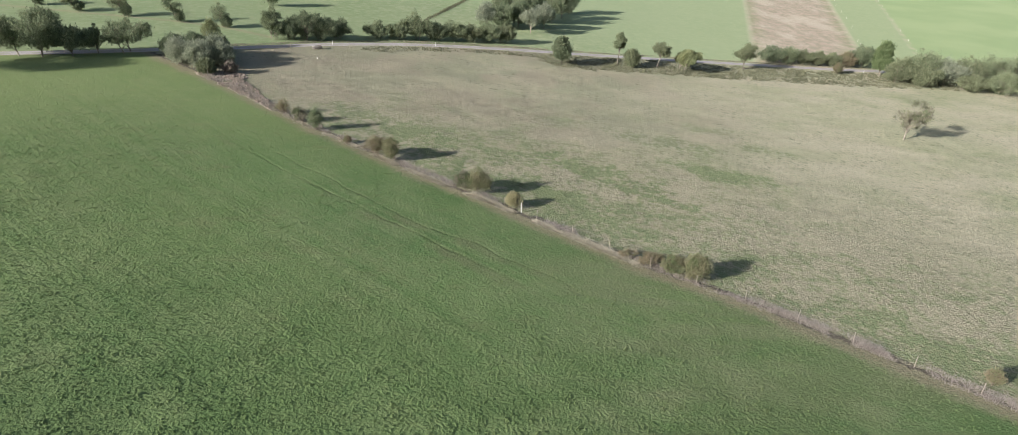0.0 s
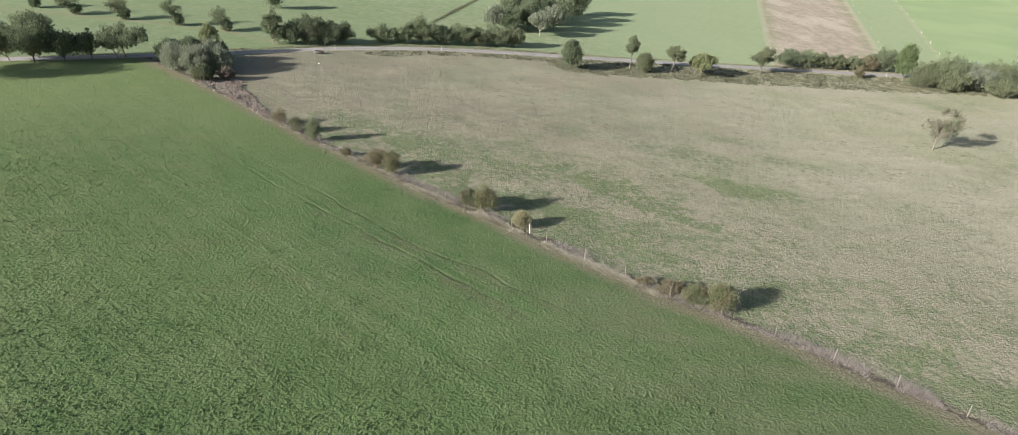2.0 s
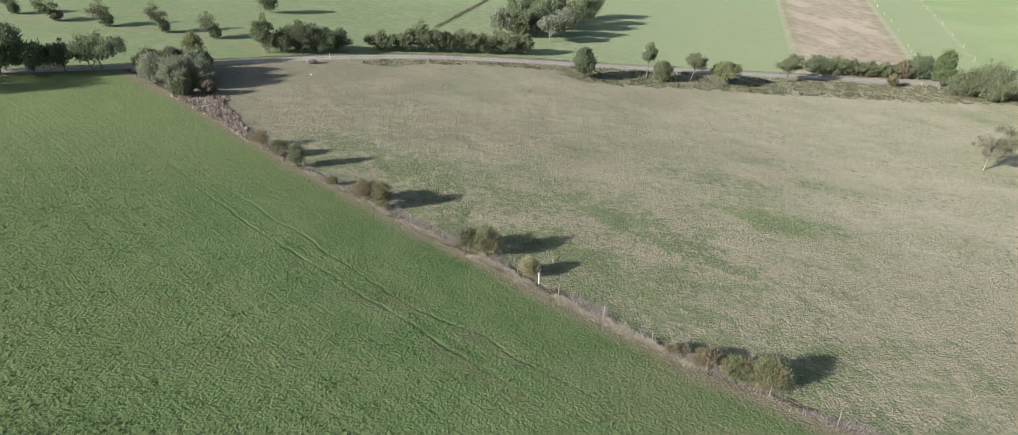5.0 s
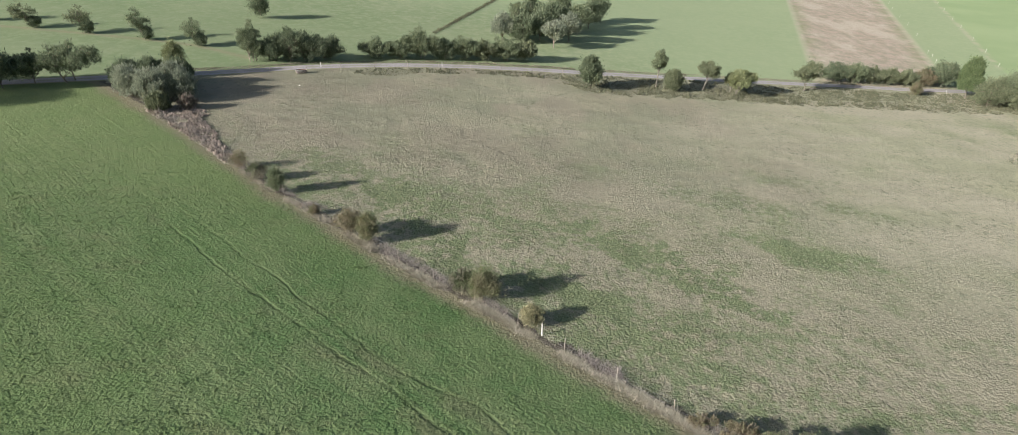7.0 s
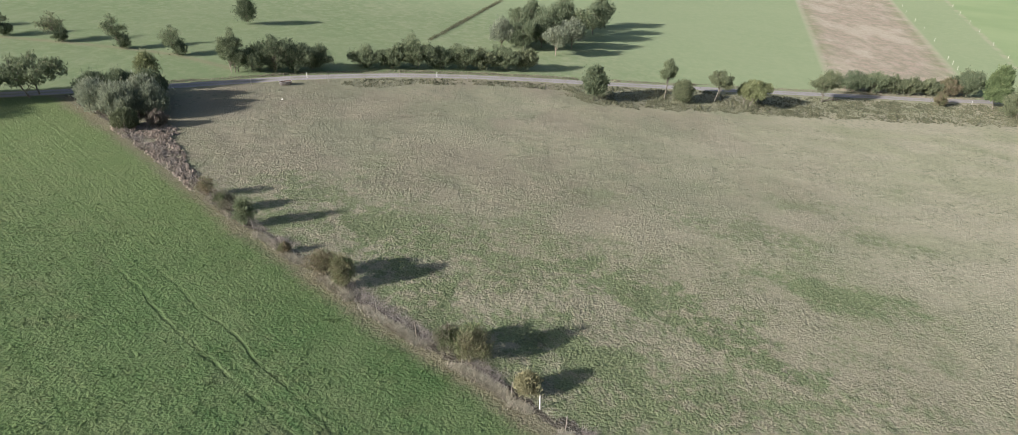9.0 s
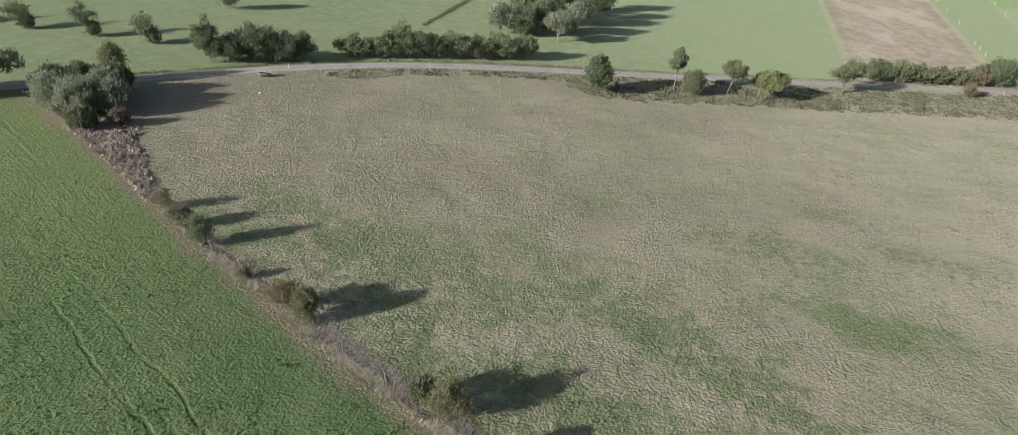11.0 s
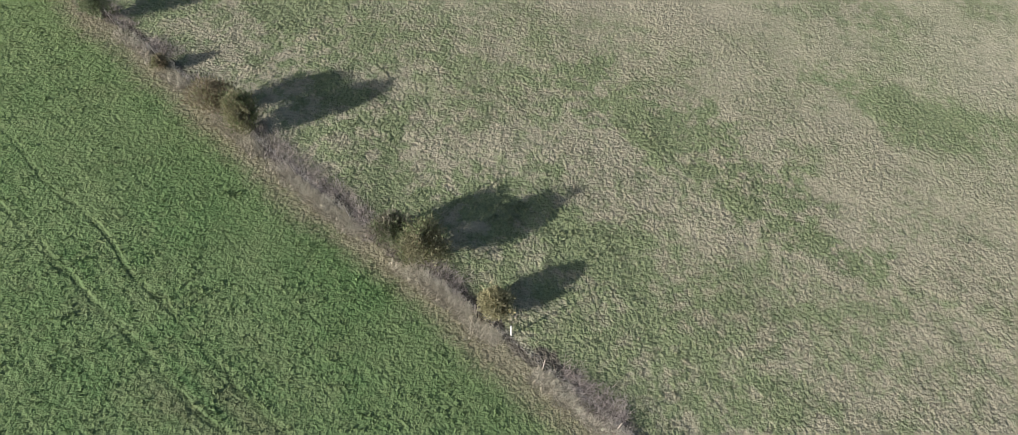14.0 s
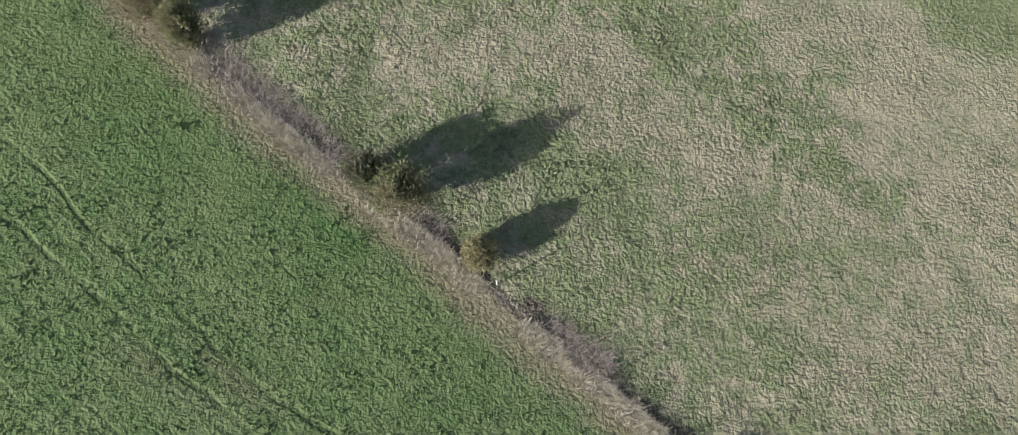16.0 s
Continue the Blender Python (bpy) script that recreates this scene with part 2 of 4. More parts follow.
        # dark line: shade of the track's near wall, painted into the turf
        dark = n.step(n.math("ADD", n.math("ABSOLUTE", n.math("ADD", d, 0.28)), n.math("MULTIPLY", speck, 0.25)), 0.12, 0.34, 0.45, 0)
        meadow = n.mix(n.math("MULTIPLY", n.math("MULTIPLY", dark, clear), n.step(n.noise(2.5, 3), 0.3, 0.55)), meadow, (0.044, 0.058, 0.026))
    edge = n.math("ADD", fence, n.math("MULTIPLY", n.math("SUBTRACT", mid, 0.5), 1.8))
    edge = n.math("ADD", edge, n.math("MULTIPLY", n.math("SUBTRACT", wide, 0.5), 2.4))
    seam = n.mix(n.step(fine, 0.3, 0.7), (0.130, 0.120, 0.080), (0.225, 0.208, 0.140))
    # dark soil tone that carries the straw's shade on the pasture side
    seam_shade = n.mix(n.step(fine, 0.35, 0.7), (0.065, 0.058, 0.048), (0.150, 0.135, 0.105))
    seam = n.mix(n.step(edge, -0.15, 0.35), seam_shade, seam)
    near = n.mix(n.step(edge, -0.8, -0.35), pasture, seam)
    worn_edge = n.mix(n.step(fine, 0.3, 0.7), (0.150, 0.138, 0.088), (0.225, 0.205, 0.135))
    fringe = n.math("ADD", edge, n.math("MULTIPLY", n.math("SUBTRACT", speck, 0.5), 1.6))
    near = n.mix(n.step(edge, 0.5, 1.1), near, n.mix(n.step(fringe, 0.7, 2.9), worn_edge, meadow))
    # behind the road
    hay = n.mix(n.step(n.math("ADD", n.math("MULTIPLY", wide, 0.4), n.math("MULTIPLY", broad, 0.6)), 0.35, 0.65), (0.168, 0.218, 0.112), (0.215, 0.252, 0.144))
    hay = n.mix(n.step(n.noise(1.8, 5, rough=0.7), 0.42, 0.66, 0, 0.8), hay, (0.268, 0.292, 0.180))
    hay = n.mix(n.step(n.noise(0.55, 3, rough=0.7), 0.5, 0.75, 0, 0.4), hay, (0.140, 0.186, 0.088))
    hay = n.mix(n.step(n.math("ADD", orch, n.math("MULTIPLY", mid, 1.2)), 0.7, 1.9, 0.7, 0), hay, (0.28, 0.215, 0.155))
    hay = n.mix(n.step(orch, 12, 75, 0.35, 0), hay, (0.140, 0.192, 0.088))
    hay = n.mix(n.step(orch, 55, 100, 0, 0.7), hay, (0.262, 0.312, 0.178))
    cut = n.mix(n.step(n.noise(2.2, 6, (20, 1.0, 0.6), 0.75), 0.40, 0.62), (0.375, 0.305, 0.245), (0.255, 0.235, 0.170))
    cut = n.mix(n.step(n.noise(11, 6, (20, 1.0, 0.45), 0.7), 0.45, 0.6, 0, 0.85), cut, (0.43, 0.375, 0.295))
    cut = n.mix(n.step(speck, 0.42, 0.7, 0, 0.7), cut, (0.215, 0.185, 0.130))
    cut = n.mix(n.math("MULTIPLY", n.step(stub, 7, 0), n.step(n.noise(5, 4), 0.36, 0.62)), cut, (0.215, 0.225, 0.130))
    hay = n.mix(n.step(n.math("ADD", stub, n.math("MULTIPLY", n.math("SUBTRACT", n.noise(3, 4), 0.5), 2)), -0.8, 0.8), hay, cut)
    pale_line = n.step(n.math("ABSOLUTE", n.math("SUBTRACT", stub, 0.3)), 0.3, 1.5, 0.45, 0)
    hay = n.mix(n.math("MULTIPLY", pale_line, n.step(n.noise(6, 3), 0.15, 0.40)), hay, (0.38, 0.36, 0.26))
    smooth_field = n.mix(n.step(broad, 0.3, 0.7), (0.22, 0.285, 0.142), (0.255, 0.315, 0.165))
    hay = n.mix(n.step(far, -0.6, 0.6), hay, smooth_field)
    worn_line = n.math("MULTIPLY", n.step(n.math("ABSOLUTE", far), 0.3, 1.4, 0.6, 0), n.step(n.noise(5, 2), 0.35, 0.6))
    hay = n.mix(worn_line, hay, (0.34, 0.32, 0.23))
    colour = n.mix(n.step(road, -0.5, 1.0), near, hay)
    tussock = n.math("MULTIPLY", n.math("ADD", n.noise(0.23, 3, rough=0.62), n.math("MULTIPLY", n.noise(0.5, 2), 0.6)), n.step(n.noise(6, 3), 0.36, 0.60, 0.55, 1.2))
    sod = n.math("ADD", n.math("MULTIPLY", n.noise(0.22, 3, rough=0.6), 0.6), n.math("MULTIPLY", n.noise(0.6, 2), 0.25))
    sod = n.math("ADD", sod, n.math("MULTIPLY", n.line_noise(fence, 0.42), 0.14))
    height = n.mix(n.step(fence, -0.5, 1.0), tussock, sod)
    return colour, height, fence


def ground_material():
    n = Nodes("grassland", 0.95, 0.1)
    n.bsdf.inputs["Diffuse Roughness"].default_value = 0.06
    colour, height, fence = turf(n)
    split = n.tree.nodes.new("ShaderNodeSeparateXYZ")
    n.put(split.inputs[0], n.pos.outputs["Position"])
    calm = n.math("MULTIPLY", n.step(n.attr("road"), -4, 4, 1.0, 0.3), n.step(fence, -14, -55, 1.0, 0.5))
    for name in ("rut_a", "rut_b"):
        d = n.attr(name)
        rut = n.step(n.math("ABSOLUTE", n.math("ADD", d, 0.28)), 0.04, 0.22, 0.22, 0)
        seen = n.math("MULTIPLY", n.step(split.outputs[1], 44, 50), n.step(split.outputs[1], 82, 64))
        height = n.math("SUBTRACT", height, n.math("MULTIPLY", n.math("MULTIPLY", rut, seen), n.step(n.noise(4, 3), 0.34, 0.58)))
    n.bump(n.math("MULTIPLY", height, calm), 1.0, 0.25)
    return n.done(colour)


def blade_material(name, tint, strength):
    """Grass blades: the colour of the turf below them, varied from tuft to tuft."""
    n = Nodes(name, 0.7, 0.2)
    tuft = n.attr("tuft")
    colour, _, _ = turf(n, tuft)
    pick = n.pos.outputs["Random Per Island"]
    colour = n.mix(n.math("MULTIPLY", n.math("MULTIPLY", pick, tuft), strength), colour, tint)
    return n.leafy(colour, 0.25)


def stem_material(name, dark, light, through=0.2, rough=0.8):
    n = Nodes(name, rough, 0.2)
    pick = n.pos.outputs["Random Per Island"]
    patch = n.noise(1.6, 2)
    k = n.math("ADD", n.math("MULTIPLY", pick, 0.7), n.math("MULTIPLY", patch, 0.35))
    return n.leafy(n.mix(k, dark, light), through)


def leaf_material(name, dark, light, dry=None, through=0.28):
    n = Nodes(name, 0.75, 0.2)
    pick = n.pos.outputs["Random Per Island"]
    k = n.math("ADD", n.math("MULTIPLY", pick, 0.75), n.math("MULTIPLY", n.noise(0.9, 2), 0.3))
    colour = n.mix(k, dark, light)
    if dry:
        colour = n.mix(n.step(n.math("ADD", n.noise(1.3, 2), n.math("MULTIPLY", pick, 0.3)), 0.6, 0.8), colour, dry)
    return n.leafy(colour, through)


def plain_material(name, a, b, size=0.08, rough=0.8, bump=0.4, metal=0.0):
    n = Nodes(name, rough, 0.3)
    n.bsdf.inputs["Metallic"].default_value = metal
    k = n.noise(size, 4)
    n.bump(k, bump, size * 0.3)
    return n.done(n.mix(n.step(k, 0.3, 0.7), a, b))


def road_material():
    n = Nodes("gravel_lane", 0.9, 0.2)
    d = n.attr("across")
    grit, patch = n.noise(0.12, 4), n.noise(2.4, 3)
    colour = n.mix(n.step(grit, 0.3, 0.7), (0.268, 0.248, 0.250), (0.395, 0.368, 0.372))
    colour = n.mix(n.step(patch, 0.4, 0.7, 0, 0.6), colour, (0.24, 0.225, 0.21))
    middle = n.math("MULTIPLY", n.step(n.math("ABSOLUTE", d), 0.1, 0.5, 0.55, 0), n.step(n.noise(3, 2), 0.35, 0.6))
    colour = n.mix(middle, colour, (0.235, 0.235, 0.15))
    ragged = n.math("ADD", n.math("ABSOLUTE", d), n.math("MULTIPLY", n.math("SUBTRACT", n.noise(0.8, 3), 0.5), 0.7))
    colour = n.mix(n.step(ragged, 1.0, 1.35), colour, (0.24, 0.235, 0.13))
    n.bump(grit, 0.5, 0.03)
    return n.done(colour)


BARK = plain_material("bark", (0.13, 0.105, 0.08), (0.27, 0.235, 0.19), 0.10, 0.9, 0.8)
PALE_BARK = plain_material("pale_bark", (0.13, 0.115, 0.092), (0.27, 0.24, 0.20), 0.12, 0.9, 0.6)
DARK_LEAF = leaf_material("dark_leaf", (0.060, 0.084, 0.050), (0.205, 0.240, 0.145))
MID_LEAF = leaf_material("mid_leaf", (0.080, 0.108, 0.060), (0.262, 0.298, 0.180))
HEDGE_LEAF = leaf_material("fence_bush_leaf", (0.140, 0.135, 0.082), (0.320, 0.305, 0.190), (0.150, 0.185, 0.088), 0.4)
STRAW_LEAF = leaf_material("straw_coloured_leaf", (0.200, 0.192, 0.108), (0.420, 0.395, 0.245), through=0.4)
OLIVE_LEAF = leaf_material("olive_leaf", (0.074, 0.090, 0.050), (0.230, 0.255, 0.152))
GREY_LEAF = leaf_material("grey_willow_leaf", (0.118, 0.140, 0.100), (0.370, 0.400, 0.295), through=0.42)
BROWN_LEAF = leaf_material("brown_leaf", (0.150, 0.125, 0.082), (0.325, 0.278, 0.188), (0.180, 0.190, 0.105), 0.4)
YELLOW_LEAF = leaf_material("yellow_green_leaf", (0.105, 0.128, 0.056), (0.285, 0.305, 0.165))
BRIGHT_LEAF = leaf_material("bright_leaf", (0.070, 0.105, 0.046), (0.185, 0.232, 0.112))
DRY_LEAF = leaf_material("withered_leaf", (0.120, 0.115, 0.085), (0.300, 0.280, 0.215), (0.12, 0.145, 0.075))
PINK_LEAF = leaf_material("pinkish_dead_leaf", (0.150, 0.118, 0.100), (0.330, 0.275, 0.235), (0.17, 0.165, 0.12))
STRAW = stem_material("straw", (0.215, 0.196, 0.143), (0.50, 0.465, 0.375))
DEAD = stem_material("dead_stems", (0.112, 0.096, 0.084), (0.43, 0.380, 0.335))
PINK_DRY = stem_material("faded_weeds", (0.215, 0.178, 0.150), (0.40, 0.340, 0.285))
WEED_GREEN = stem_material("verge_weeds", (0.078, 0.086, 0.051), (0.198, 0.196, 0.126))
TALL_STRAW = stem_material("tall_verge_grass", (0.155, 0.152, 0.100), (0.33, 0.315, 0.225))
WOOD = plain_material("weathered_wood", (0.17, 0.145, 0.12), (0.33, 0.29, 0.25), 0.05, 0.9, 0.6)
OFF_WHITE = plain_material("faded_stake", (0.42, 0.41, 0.34), (0.58, 0.57, 0.50), 0.2, 0.7, 0.1)
WHITE = plain_material("white_plastic", (0.52, 0.51, 0.48), (0.66, 0.65, 0.63), 0.2, 0.5, 0.1)
WIRE = plain_material("galvanised_wire", (0.22, 0.22, 0.22), (0.34, 0.34, 0.34), 0.3, 0.6, 0.1, 0.3)
TUB_OUT = plain_material("worn_enamel", (0.13, 0.11, 0.10), (0.30, 0.275, 0.26), 0.15, 0.35, 0.1)
TUB_IN = plain_material("rusty_enamel", (0.10, 0.06, 0.045), (0.22, 0.13, 0.09), 0.1, 0.6, 0.3)
SALT = plain_material("salt_stone", (0.58, 0.56, 0.54), (0.70, 0.69, 0.67), 0.1, 0.7, 0.3)
WATER = plain_material("dark_water", (0.020, 0.026, 0.024), (0.03, 0.035, 0.03), 0.5, 0.35, 0.05)


# ---- mesh helpers ----
def quick_mesh(name, verts, faces, mat, smooth=False):
    """A mesh from arrays; all faces have the same number of corners."""
    verts, faces = np.asarray(verts, np.float32), np.asarray(faces, np.int32)
    me = bpy.data.meshes.new(name)
    me.vertices.add(len(verts))
    me.vertices.foreach_set("co", verts.ravel())
    me.loops.add(faces.size)
    me.loops.foreach_set("vertex_index", faces.ravel())
    me.polygons.add(len(faces))
    me.polygons.foreach_set("loop_start", np.arange(0, faces.size, faces.shape[1], dtype=np.int32))
    me.polygons.foreach_set("use_smooth", np.full(len(faces), smooth))
    me.update(calc_edges=True)
    me.materials.append(mat)
    return me


def give(me, name, values):
    a = me.attributes.new(name, "FLOAT", "POINT")
    a.data.foreach_set("value", np.asarray(values, np.float32))


def rut(x, y, line):
    """Distance from a wheel track, which wavers a little."""
    return signed(x, y, line) + 0.7 * (lumps(x, y, 3.5, 71) - 0.5) + 0.25 * (lumps(x, y, 1.1, 72) - 0.5)


def turf_layers(me, x, y, times=1):
    """Stores what the turf's colour needs; each place serves so many corners."""
    put = lambda name, values: give(me, name, np.repeat(values, times) if times > 1 else values)
    put("fence", -signed(x, y, FENCE))
    put("road", signed(x, y, ROAD))
    put("trodden", np.clip(1.5 * np.exp(-((x + 38) / 15) ** 2 - ((y - 120 - 0.3 * (x + 38)) / 7.5) ** 2) * (0.5 + lumps(x, y, 6, 81)), 0, 1))
    put("weed", weediness(x, y))
    put("rut_a", rut(x, y, RUT_A))
    put("rut_b", rut(x, y, RUT_B))
    put("stubble", np.minimum(-signed(x, y, STUBBLE_L), signed(x, y, STUBBLE_R)))
    put("far_field", -signed(x, y, FAR_LINE))
    put("orchard", np.abs(signed(x, y, ORCHARD_ROW)))


ORCHARD_ROW = [(-125, 142), (-106, 140.5), (-95, 139.6), (-84, 139), (-72, 138.3), (-61.7, 137), (-50, 132)]


def part(name, me, parent, label="", place=None):
    ob = new(name, me)
    ob.parent = parent
    if place is not None:
        ob.matrix_basis = place
    if label:
        tagged(ob, label)
    return ob


def thing(name, label, category, x, y, z=None, group="", kind=""):
    ob = new(name)
    ob.empty_display_size = 0.2
    ob.location = (x, y, ground_at(x, y) if z is None else z)
    return tagged(ob, label, category, group, kind)


def tube(path, radii, sides=6):
    """A tapered tube along points: corners and four-sided faces."""
    path, verts, faces = [Vector(p) for p in path], [], []
    for n, p in enumerate(path):
        way = (path[min(n + 1, len(path) - 1)] - path[max(n - 1, 0)]).normalized()
        q = way.to_track_quat("Z", "Y")
        for s in range(sides):
            a = 2 * math.pi * s / sides
            verts.append(p + q @ Vector((math.cos(a) * radii[n], math.sin(a) * radii[n], 0)))
    for n in range(len(path) - 1):
        for s in range(sides):
            a, b = n * sides + s, n * sides + (s + 1) % sides
            faces.append((a, b, b + sides, a + sides))
    top = (len(path) - 1) * sides
    for s in range(0, sides - 2, 2):
        faces.append((top, top + s + 1, top + s + 2, top + (s + 3) % sides))
        faces.append((0, (s + 3) % sides, s + 2, s + 1))
    return verts, faces


def joined(pieces):
    verts, faces = [], []
    for v, f in pieces:
        base = len(verts)
        verts += v
        faces += [tuple(i + base for i in face) for face in f]
    return np.array([tuple(v) for v in verts]), faces


def leaf_cloud(rng, middles, radii, count, size, squash=0.85, hollow=0.55, upright=0.0):
    """Small folded leaf clumps round lobes: each two triangles of its own."""
    share = radii ** 2 / (radii ** 2).sum()
    pick = rng.choice(len(middles), count, p=share)
    way = rng.normal(size=(count, 3))
    way /= np.linalg.norm(way, axis=1)[:, None]
    r = radii[pick] * (hollow + (1.08 - hollow) * rng.rand(count) ** 0.7)
    r *= 1 + 0.22 * np.sin(way[:, 0] * 7 + pick) * np.sin(way[:, 1] * 6 + 2 * pick)
    r *= 0.86 + 0.28 * rng.rand(count) + 0.75 * rng.rand(count) ** 6 + 0.45 * np.clip(way[:, 2], 0, 1) * rng.rand(count) ** 3
    at = middles[pick] + way * r[:, None] * np.array([1, 1, squash])
    up = way * 0.7 + rng.normal(size=(count, 3)) * 0.5 + np.array([0, 0, 0.6 + 1.6 * upright])
    up /= np.linalg.norm(up, axis=1)[:, None] + 1e-9
    side = np.cross(up, way * 0.4 + rng.normal(size=(count, 3)))
    side /= np.linalg.norm(side, axis=1)[:, None] + 1e-9
    face = np.cross(side, up)
    s = (size * (0.5 + 1.0 * rng.rand(count) ** 1.5))[:, None]
    at[:, 2] += upright * size * 2.2 * rng.rand(count) ** 3
    a, b = at - up * s * 0.75, at + up * s * (0.85 + 0.7 * upright)
    c, d = at + side * s * 0.34 - face * s * 0.12, at - side * s * 0.34 - face * s * 0.12
    verts = np.stack([a, c, b, d], 1).reshape(-1, 3)
    k = np.arange(count)[:, None] * 4
    return verts, np.concatenate([k + [0, 1, 2], k + [0, 2, 3]])


def tree(name, label, category, x, y, height, width, seed, leaf, bark=BARK, bare=0.28, lean=(0.0, 0.0), count=1800, size=0.24,
         lobes=14, shape="round", stems=1, group="", depth=None, hollow=0.5, lobe=None, upright=0.25):
    """A tree or shrub: trunk with limbs to every lobe of the crown, and a crown of many small leaf clumps."""
    rng = np.random.RandomState(seed)
    root = thing(name, label, category, x, y, group=group)
    depth = depth or width
    lobe = lobe or ((0.06, 0.16) if shape in ("bush", "hedge") else (0.08, 0.19))
    lobes = int(lobes * 2.4)
    low, high = height * bare, height
    mids, rads = [], []
    for n in range(lobes):
        for _ in range(40):
            p = rng.uniform(-1, 1, 3)
            if (np.abs(p) ** (2.4 if shape == "hedge" else 2)).sum() < 1:
                break
        k = (p[2] + 1) / 2
        if shape == "cone":
            wide = 1.0 - 0.72 * k
        elif shape == "column":
            wide = 0.95 - 0.35 * k
        elif shape == "bush":
            wide = 1.0 - 0.35 * k
        elif shape == "hedge":
            wide, p[2] = 1.0, p[2] * (0.74 + 0.26 * math.sin(4.0 * p[0] + 3.0 * p[1] + seed))
            k = (p[2] + 1) / 2
        else:
            wide = 1.0
        r = rng.uniform(*lobe) * min(width, high - low + 0.4)
        px, py = p[0] * wide * max(width / 2 - r * 0.8, 0.1), p[1] * wide * max(depth / 2 - r * 0.8, 0.1)
        pz = low + r * 0.7 + k * max(high - low - 1.55 * r, 0.1)
        mids.append((px + lean[0] * pz / height, py + lean[1] * pz / height, pz))
        rads.append(r)
    if shape in ("bush", "hedge"):
        for k, grow in ((0.36, 0.34), (0.62, 0.27)):
            mids.append((lean[0] * k, lean[1] * k, low + (high - low) * k))
            rads.append(grow * min(width, depth, (high - low) * 1.2))
        lobes += 2
    mids, rads = np.array(mids), np.array(rads)
    top = int(np.argmax(mids[:, 2]))
    mids[top, :2] = mids[top, :2] * 0.5 + np.array(lean) * 0.5
    mids[top, 2] = high - rads[top] * 0.85
    thick = (0.013 * height + 0.02) * (0.55 if shape in ("bush", "hedge") else 1.0)
    for s in range(stems):
        pieces = []
        off = Vector((rng.uniform(-1, 1), rng.uniform(-1, 1), 0)) * (0.12 * width if stems > 1 else 0)
        fork = max(low * 1.1, 0.25 * height)
        tip = Vector((lean[0] * 0.6, lean[1] * 0.6, height * 0.72)) + off * 2
        mid = Vector((lean[0] * fork / height + rng.uniform(-0.1, 0.1), lean[1] * fork / height + rng.uniform(-0.1, 0.1), fork)) + off * 1.4
        pieces.append(tube([off + Vector((0, 0, -0.25)), off + Vector((0, 0, 0.12)), mid, tip], [thick * 1.5, thick * 1.1, thick * 0.8, thick * 0.25], 7))
        for n in range(s, lobes, stems):
            end = Vector(mids[n])
            begin = off.lerp(mid, rng.uniform(0.75, 1.0)) if end.z < fork * 1.3 else mid.lerp(tip, rng.uniform(0, 0.7))
            if end.z < begin.z:
                begin = off.lerp(mid, max(0.1, end.z / max(begin.z, 0.1) * 0.6))
            bend = begin.lerp(end, 0.5) + Vector((rng.uniform(-0.2, 0.2), rng.uniform(-0.2, 0.2), 0.12 * height * 0.5))
            pieces.append(tube([begin, bend, end], [thick * 0.5, thick * 0.32, thick * 0.1], 5))
            for _ in range(2):
                d = Vector(rng.normal(size=3)).normalized() * rads[n] * 0.9
                pieces.append(tube([bend.lerp(end, 0.7), end + d * 0.5, end + d], [thick * 0.2, thick * 0.12, thick * 0.05], 4))
        v, f = joined(pieces)
        kind = "trunk" if stems == 1 else "stem"
        part(kind, quick_mesh(kind, v, f, bark, True), root)
    v, f = leaf_cloud(rng, mids, rads, count, size, hollow=hollow, upright=upright)
    v[:, 2] = np.maximum(v[:, 2], 0.02)
    part("crown", quick_mesh("crown", v, f, leaf), root)
    return root


def tufts(name, label, category, x, y, blades, length, width, mat, stand=(0.5, 1.2), spread=0.12, seed=0):
    """Stuff: tufts of single pointed blades rooted at the given places."""
    rng = np.random.RandomState(seed)
    count = len(x)
    length = np.broadcast_to(length, (count,))
    bx = np.repeat(x, blades) + rng.normal(size=count * blades) * spread
    by = np.repeat(y, blades) + rng.normal(size=count * blades) * spread
    size = np.repeat(length, blades) * rng.uniform(0.55, 1.2, count * blades)
    turn = rng.uniform(0, 2 * math.pi, count * blades)
    rise = rng.uniform(*stand, count * blades)
    base = np.stack([bx, by, land(bx, by) - 0.03], 1)
    out = np.stack([np.cos(turn) * np.cos(rise), np.sin(turn) * np.cos(rise), np.sin(rise)], 1)
    side = np.stack([-np.sin(turn), np.cos(turn), 0 * turn], 1) * (width * rng.uniform(0.6, 1.3, count * blades))[:, None]
    a, b, c = base - side / 2, base + side / 2, base + out * size[:, None]
    verts = np.stack([a, b, c], 1).reshape(-1, 3)
    me = quick_mesh(name, verts, np.arange(len(verts)).reshape(-1, 3), mat)
    return tagged(new(name, me), label, category, kind="stuff")


